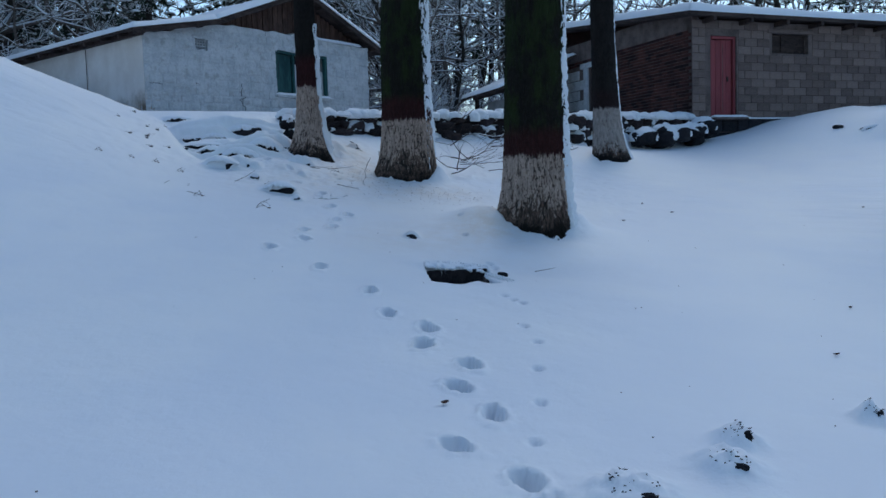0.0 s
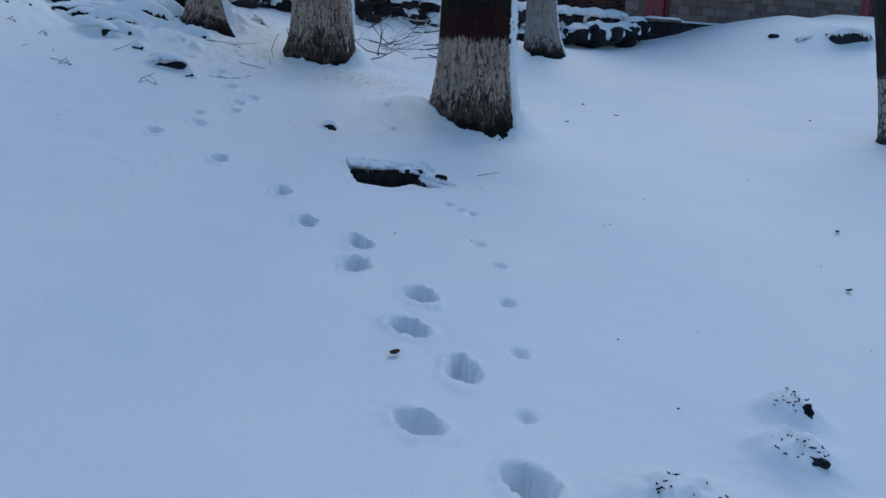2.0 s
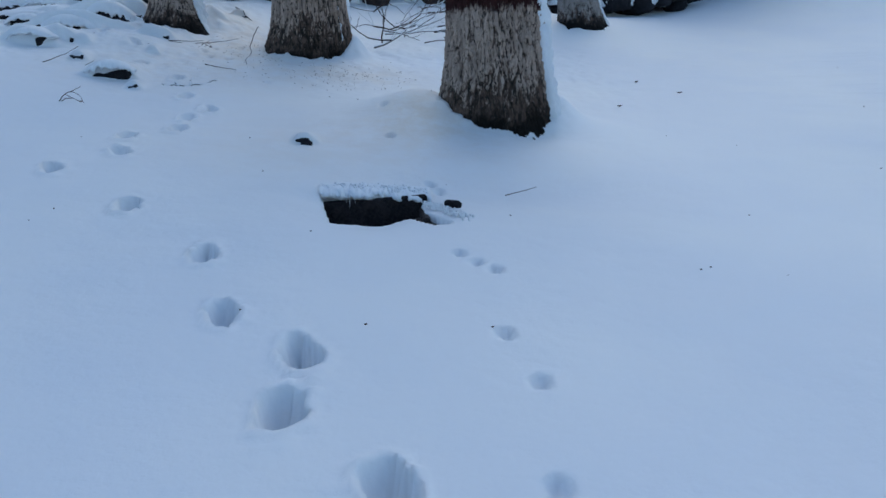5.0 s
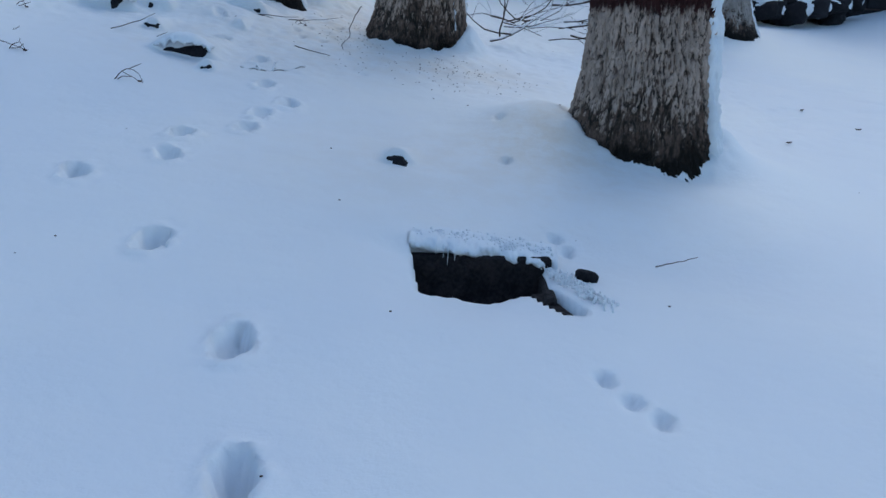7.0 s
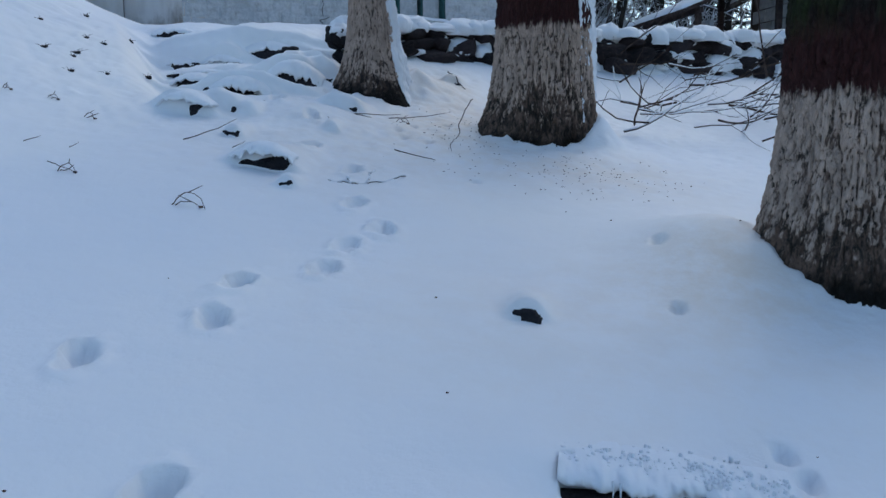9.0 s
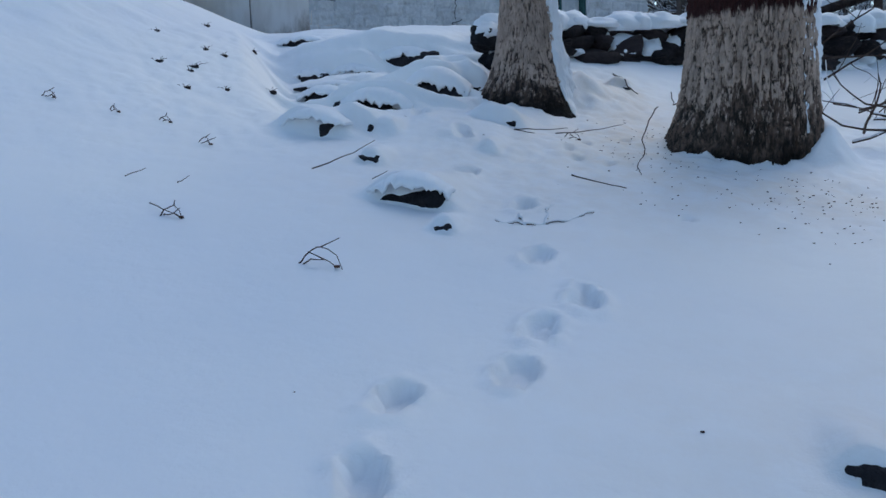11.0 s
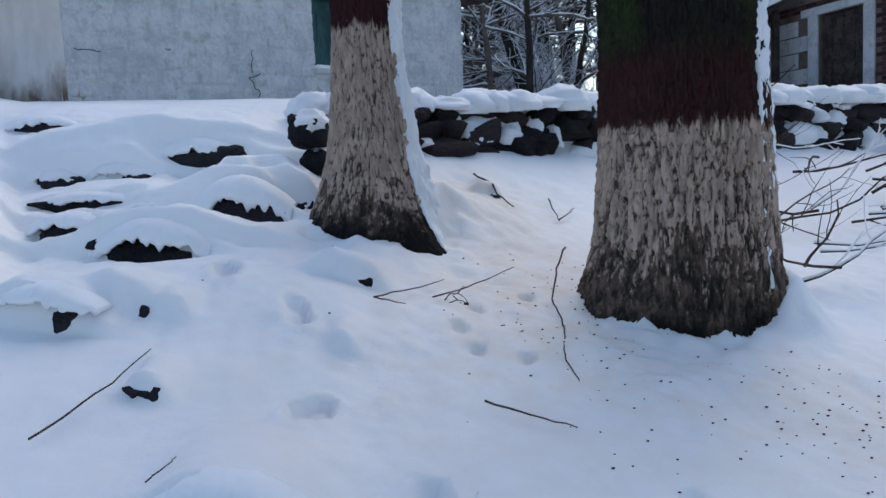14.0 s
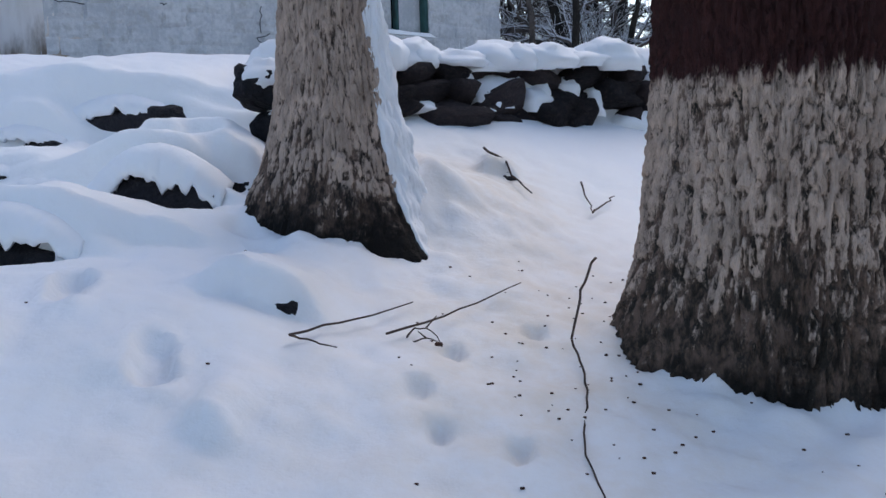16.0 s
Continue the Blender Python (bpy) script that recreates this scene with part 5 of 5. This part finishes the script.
def pine(seed, tall):
    """A dark pine: trunk, drooping boughs of needle tufts, some with snow."""
    rng = np.random.default_rng(seed)
    ob = thing("pine", (0, 0, -50), "tall dark pine with snow on its boughs", "tree", "pines of the wood")
    from_arrays("trunk", *tube([(0, 0, -0.4), (0.05, 0, tall * 0.4), (0, 0.05, tall)], [0.17, 0.13, 0.02], 9), BARK_PLAIN, ob)
    leaf, load, wood = Soup(), Soup(), Soup()
    for i in range(46):
        z = tall * (0.22 + 0.76 * i / 46)
        a = i * 2.399 + rng.uniform(-0.3, 0.3)
        n_ = (tall - z) * 0.30 + 0.5
        tip = np.array([math.cos(a) * n_, math.sin(a) * n_, z - 0.22 * n_])
        wood.add(*tube([(0, 0, z), (tip + np.array([0, 0, z])) / 2 + [0, 0, 0.05], tip], [0.03, 0.02, 0.008], 4))
        for k in range(9):
            q = np.array([0, 0, z]) * (1 - (k + 2) / 10.5) + tip * (k + 2) / 10.5 + rng.normal(0, 0.12, 3)
            for m in range(9):
                w = rng.normal(0, 1, 3)
                w /= np.linalg.norm(w)
                side = np.cross(w, rng.normal(0, 1, 3))
                side /= np.linalg.norm(side) + 1e-6
                L = rng.uniform(0.14, 0.3)
                leaf.add([q - side * 0.035, q + side * 0.035, q + w * L + side * 0.012, q + w * L - side * 0.012], [[0, 1, 2, 3]])
            if rng.random() < 0.5:
                v, f = cap_mesh(rng.uniform(0.2, 0.4), rng.uniform(0.2, 0.4), 0.06, int(rng.integers(999)), 8, 4)
                load.add(v + q + np.array([0, 0, 0.04]), f)
    tagged(wood.make("limb_tier", BARK_PLAIN, ob), kind="stuff")
    leaf.make("needles", NEEDLE, ob, flat=True)
    tagged(load.make("snow_load", SNOW, ob), kind="stuff")
    return ob


kinds = [bare_tree(901, 9.0, 0.13), bare_tree(902, 7.0, 0.09), bare_tree(903, 11.0, 0.16), bare_tree(904, 6.0, 0.07)]
shrubs = [shrub(911), shrub(912), shrub(913)]
pines = [pine(921, 12.0), pine(922, 15.0)]
rng = np.random.default_rng(55)


def clear(x, y):
    """True where no building stands."""
    u = np.array([x + 6.6, y - 18.6])
    a = radians(51.2)
    hx, hy = u[0] * math.cos(a) + u[1] * math.sin(a), -u[0] * math.sin(a) + u[1] * math.cos(a)
    u = np.array([x - 6.15, y - 20.3])
    a = radians(21.2)
    bx_, by_ = u[0] * math.cos(a) + u[1] * math.sin(a), -u[0] * math.sin(a) + u[1] * math.cos(a)
    return not (-2.0 < hx < 9.0 and -3 < hy < 8.2) and not (-6 < bx_ < 12 and -5 < by_ < 9)


def plant(protos, count, xr, yr, lo, hi):
    first = {}
    left = count
    while left:
        x, y = rng.uniform(*xr), rng.uniform(*yr)
        if not clear(x, y):
            continue
        left -= 1
        k = int(rng.integers(len(protos)))
        m = pose(x, y, float(ground(np.array([x]), np.array([y]), False)[0]) - 0.05, rng.normal(0, 3), rng.normal(0, 3), rng.uniform(0, 360)) @ Matrix.Scale(rng.uniform(lo, hi), 4)
        if k not in first:
            first[k] = True
            protos[k].matrix_basis = m
        else:
            copy_thing(protos[k], m.copy()).scale = m.to_scale()


plant(kinds, 74, (-26, 26), (26.5, 52), 0.8, 1.3)
plant(kinds, 16, (-3.5, 4.5), (26.5, 36), 0.6, 1.1)
plant(kinds, 22, (-24, -11), (16, 30), 0.7, 1.2)
plant(kinds, 14, (17, 32), (18, 30), 0.6, 1.0)
plant(shrubs, 60, (-14, 16), (26.5, 44), 0.8, 1.5)
plant(shrubs, 16, (-24, -11.5), (17, 28), 0.8, 1.3)
plant(shrubs, 10, (17, 26), (18, 28), 0.8, 1.3)
plant(pines, 30, (-40, 40), (36, 68), 0.8, 1.3)
plant(pines, 7, (0, 9), (34, 44), 0.8, 1.1)
plant(pines, 16, (-24, -3), (31, 46), 1.0, 1.4)
plant(pines, 10, (-30, -13), (22, 36), 0.8, 1.1)
# unseen trees added behind the walker, only for the shade they throw
plant(kinds, 10, (-18, 18), (-22, -8), 0.9, 1.3)
plant(pines, 12, (-24, 24), (-34, -12), 0.9, 1.3)
# far wooded hillside
hx, hy = np.meshgrid(np.linspace(-220, 220, 160), np.linspace(75, 210, 40))
hz = 3.5 + 7 * smooth(75, 190, hy) * (0.6 + 0.8 * fbm(hx * 0.012, hy * 0.012, 0, 3)) + 3.0 * vnoise(hx * 0.5, hy * 0.4, 0, 4)
hill = from_arrays("backdrop", np.stack([hx, hy, hz], -1).reshape(-1, 3), grid_faces(160, 40), grained("far_woods", (0.12, 0.125, 0.125), (0.55, 0.56, 0.58), 0.35, 0.95, 0.5, 2.0))
tagged(hill, "far snowy wooded hillside", "hill", kind="structure")

# ---------------------------------------------------------------- blocks and bricks of the block building
def piece_mesh(name, size, bevel, mat):
    bm = box(size, (0, 0, 0), bevel)
    bmesh.ops.recalc_face_normals(bm, faces=bm.faces)
    me = bpy.data.meshes.new(name)
    bm.to_mesh(me)
    bm.free()
    me.materials.append(mat)
    return me


BW, BH = 0.40, 0.2
full, half = piece_mesh("block", (BW - 0.012, 0.03, BH - 0.012), 0.008, BLOCK), piece_mesh("half_block", (BW / 2 - 0.012, 0.03, BH - 0.012), 0.008, BLOCK)
openings = [(a, b_, 0.0, h) for a, b_, h in DOORS] + [(a, b_, lo_, hi_ + 0.1) for a, b_, lo_, hi_ in SLITS]
for r_ in range(12):
    z = BH * (r_ + 0.5)
    x = 0.0 if r_ % 2 else -BW / 2
    while x < LONG:
        for me, x0, w in ((full, x, BW),):
            if any(x0 + w > a + 0.01 and x0 < b_ - 0.01 and z + BH / 2 > lo_ + 0.02 and z - BH / 2 < hi_ - 0.02 for a, b_, lo_, hi_ in openings):
                # try the halves beside an opening
                for hx0 in (x0, x0 + BW / 2):
                    if hx0 >= -0.01 and hx0 + BW / 2 <= LONG and not any(hx0 + BW / 2 > a + 0.01 and hx0 < b_ - 0.01 and z + BH / 2 > lo_ + 0.02 and z - BH / 2 < hi_ - 0.02 for a, b_, lo_, hi_ in openings):
                        ob = new("block", half)
                        ob.parent = shed
                        ob.matrix_basis = pose(hx0 + BW / 4, -0.001 + random.uniform(-0.003, 0.003), z, 0, 0, 0)
                continue
            if x0 < -0.01:
                ob = new("block", half)
                ob.parent = shed
                ob.matrix_basis = pose(BW / 4, -0.003, z)
                continue
            if x0 + w > LONG:
                continue
            ob = new("block", me)
            ob.parent = shed
            ob.matrix_basis = pose(x0 + w / 2, -0.001 + random.uniform(-0.003, 0.003), z, random.uniform(-0.4, 0.4), 0, random.uniform(-0.4, 0.4))
        x += BW
# bricks of the flank
bw, bh = 0.235, 0.08
vs_, fs_ = [], []
unit = box((0.02, bw - 0.012, bh - 0.012), (0, 0, 0), 0.0)
uv = [v.co.copy() for v in unit.verts]
uf = [[v.index for v in f.verts] for f in unit.faces]
unit.verts.index_update()
for r_ in range(34):
    for k in range(31):
        y, z = k * bw + (bw / 2 if r_ % 2 else 0) + bw / 2, -0.55 + bh * (r_ + 0.5)
        white = y > 3.4
        if y + bw / 2 > DEEP or (white and z < 2.05):
            continue
        n0 = len(vs_)
        j = random.uniform(-0.004, 0.004)
        vs_ += [(c_.x - 0.006 + j, c_.y + y, c_.z + z) for c_ in uv]
        fs_ += [[i + n0 for i in f] for f in uf]
unit.free()
tagged(from_arrays("bricks", vs_, fs_, BRICK, shed, "sooty red bricks", flat=True), kind="stuff")
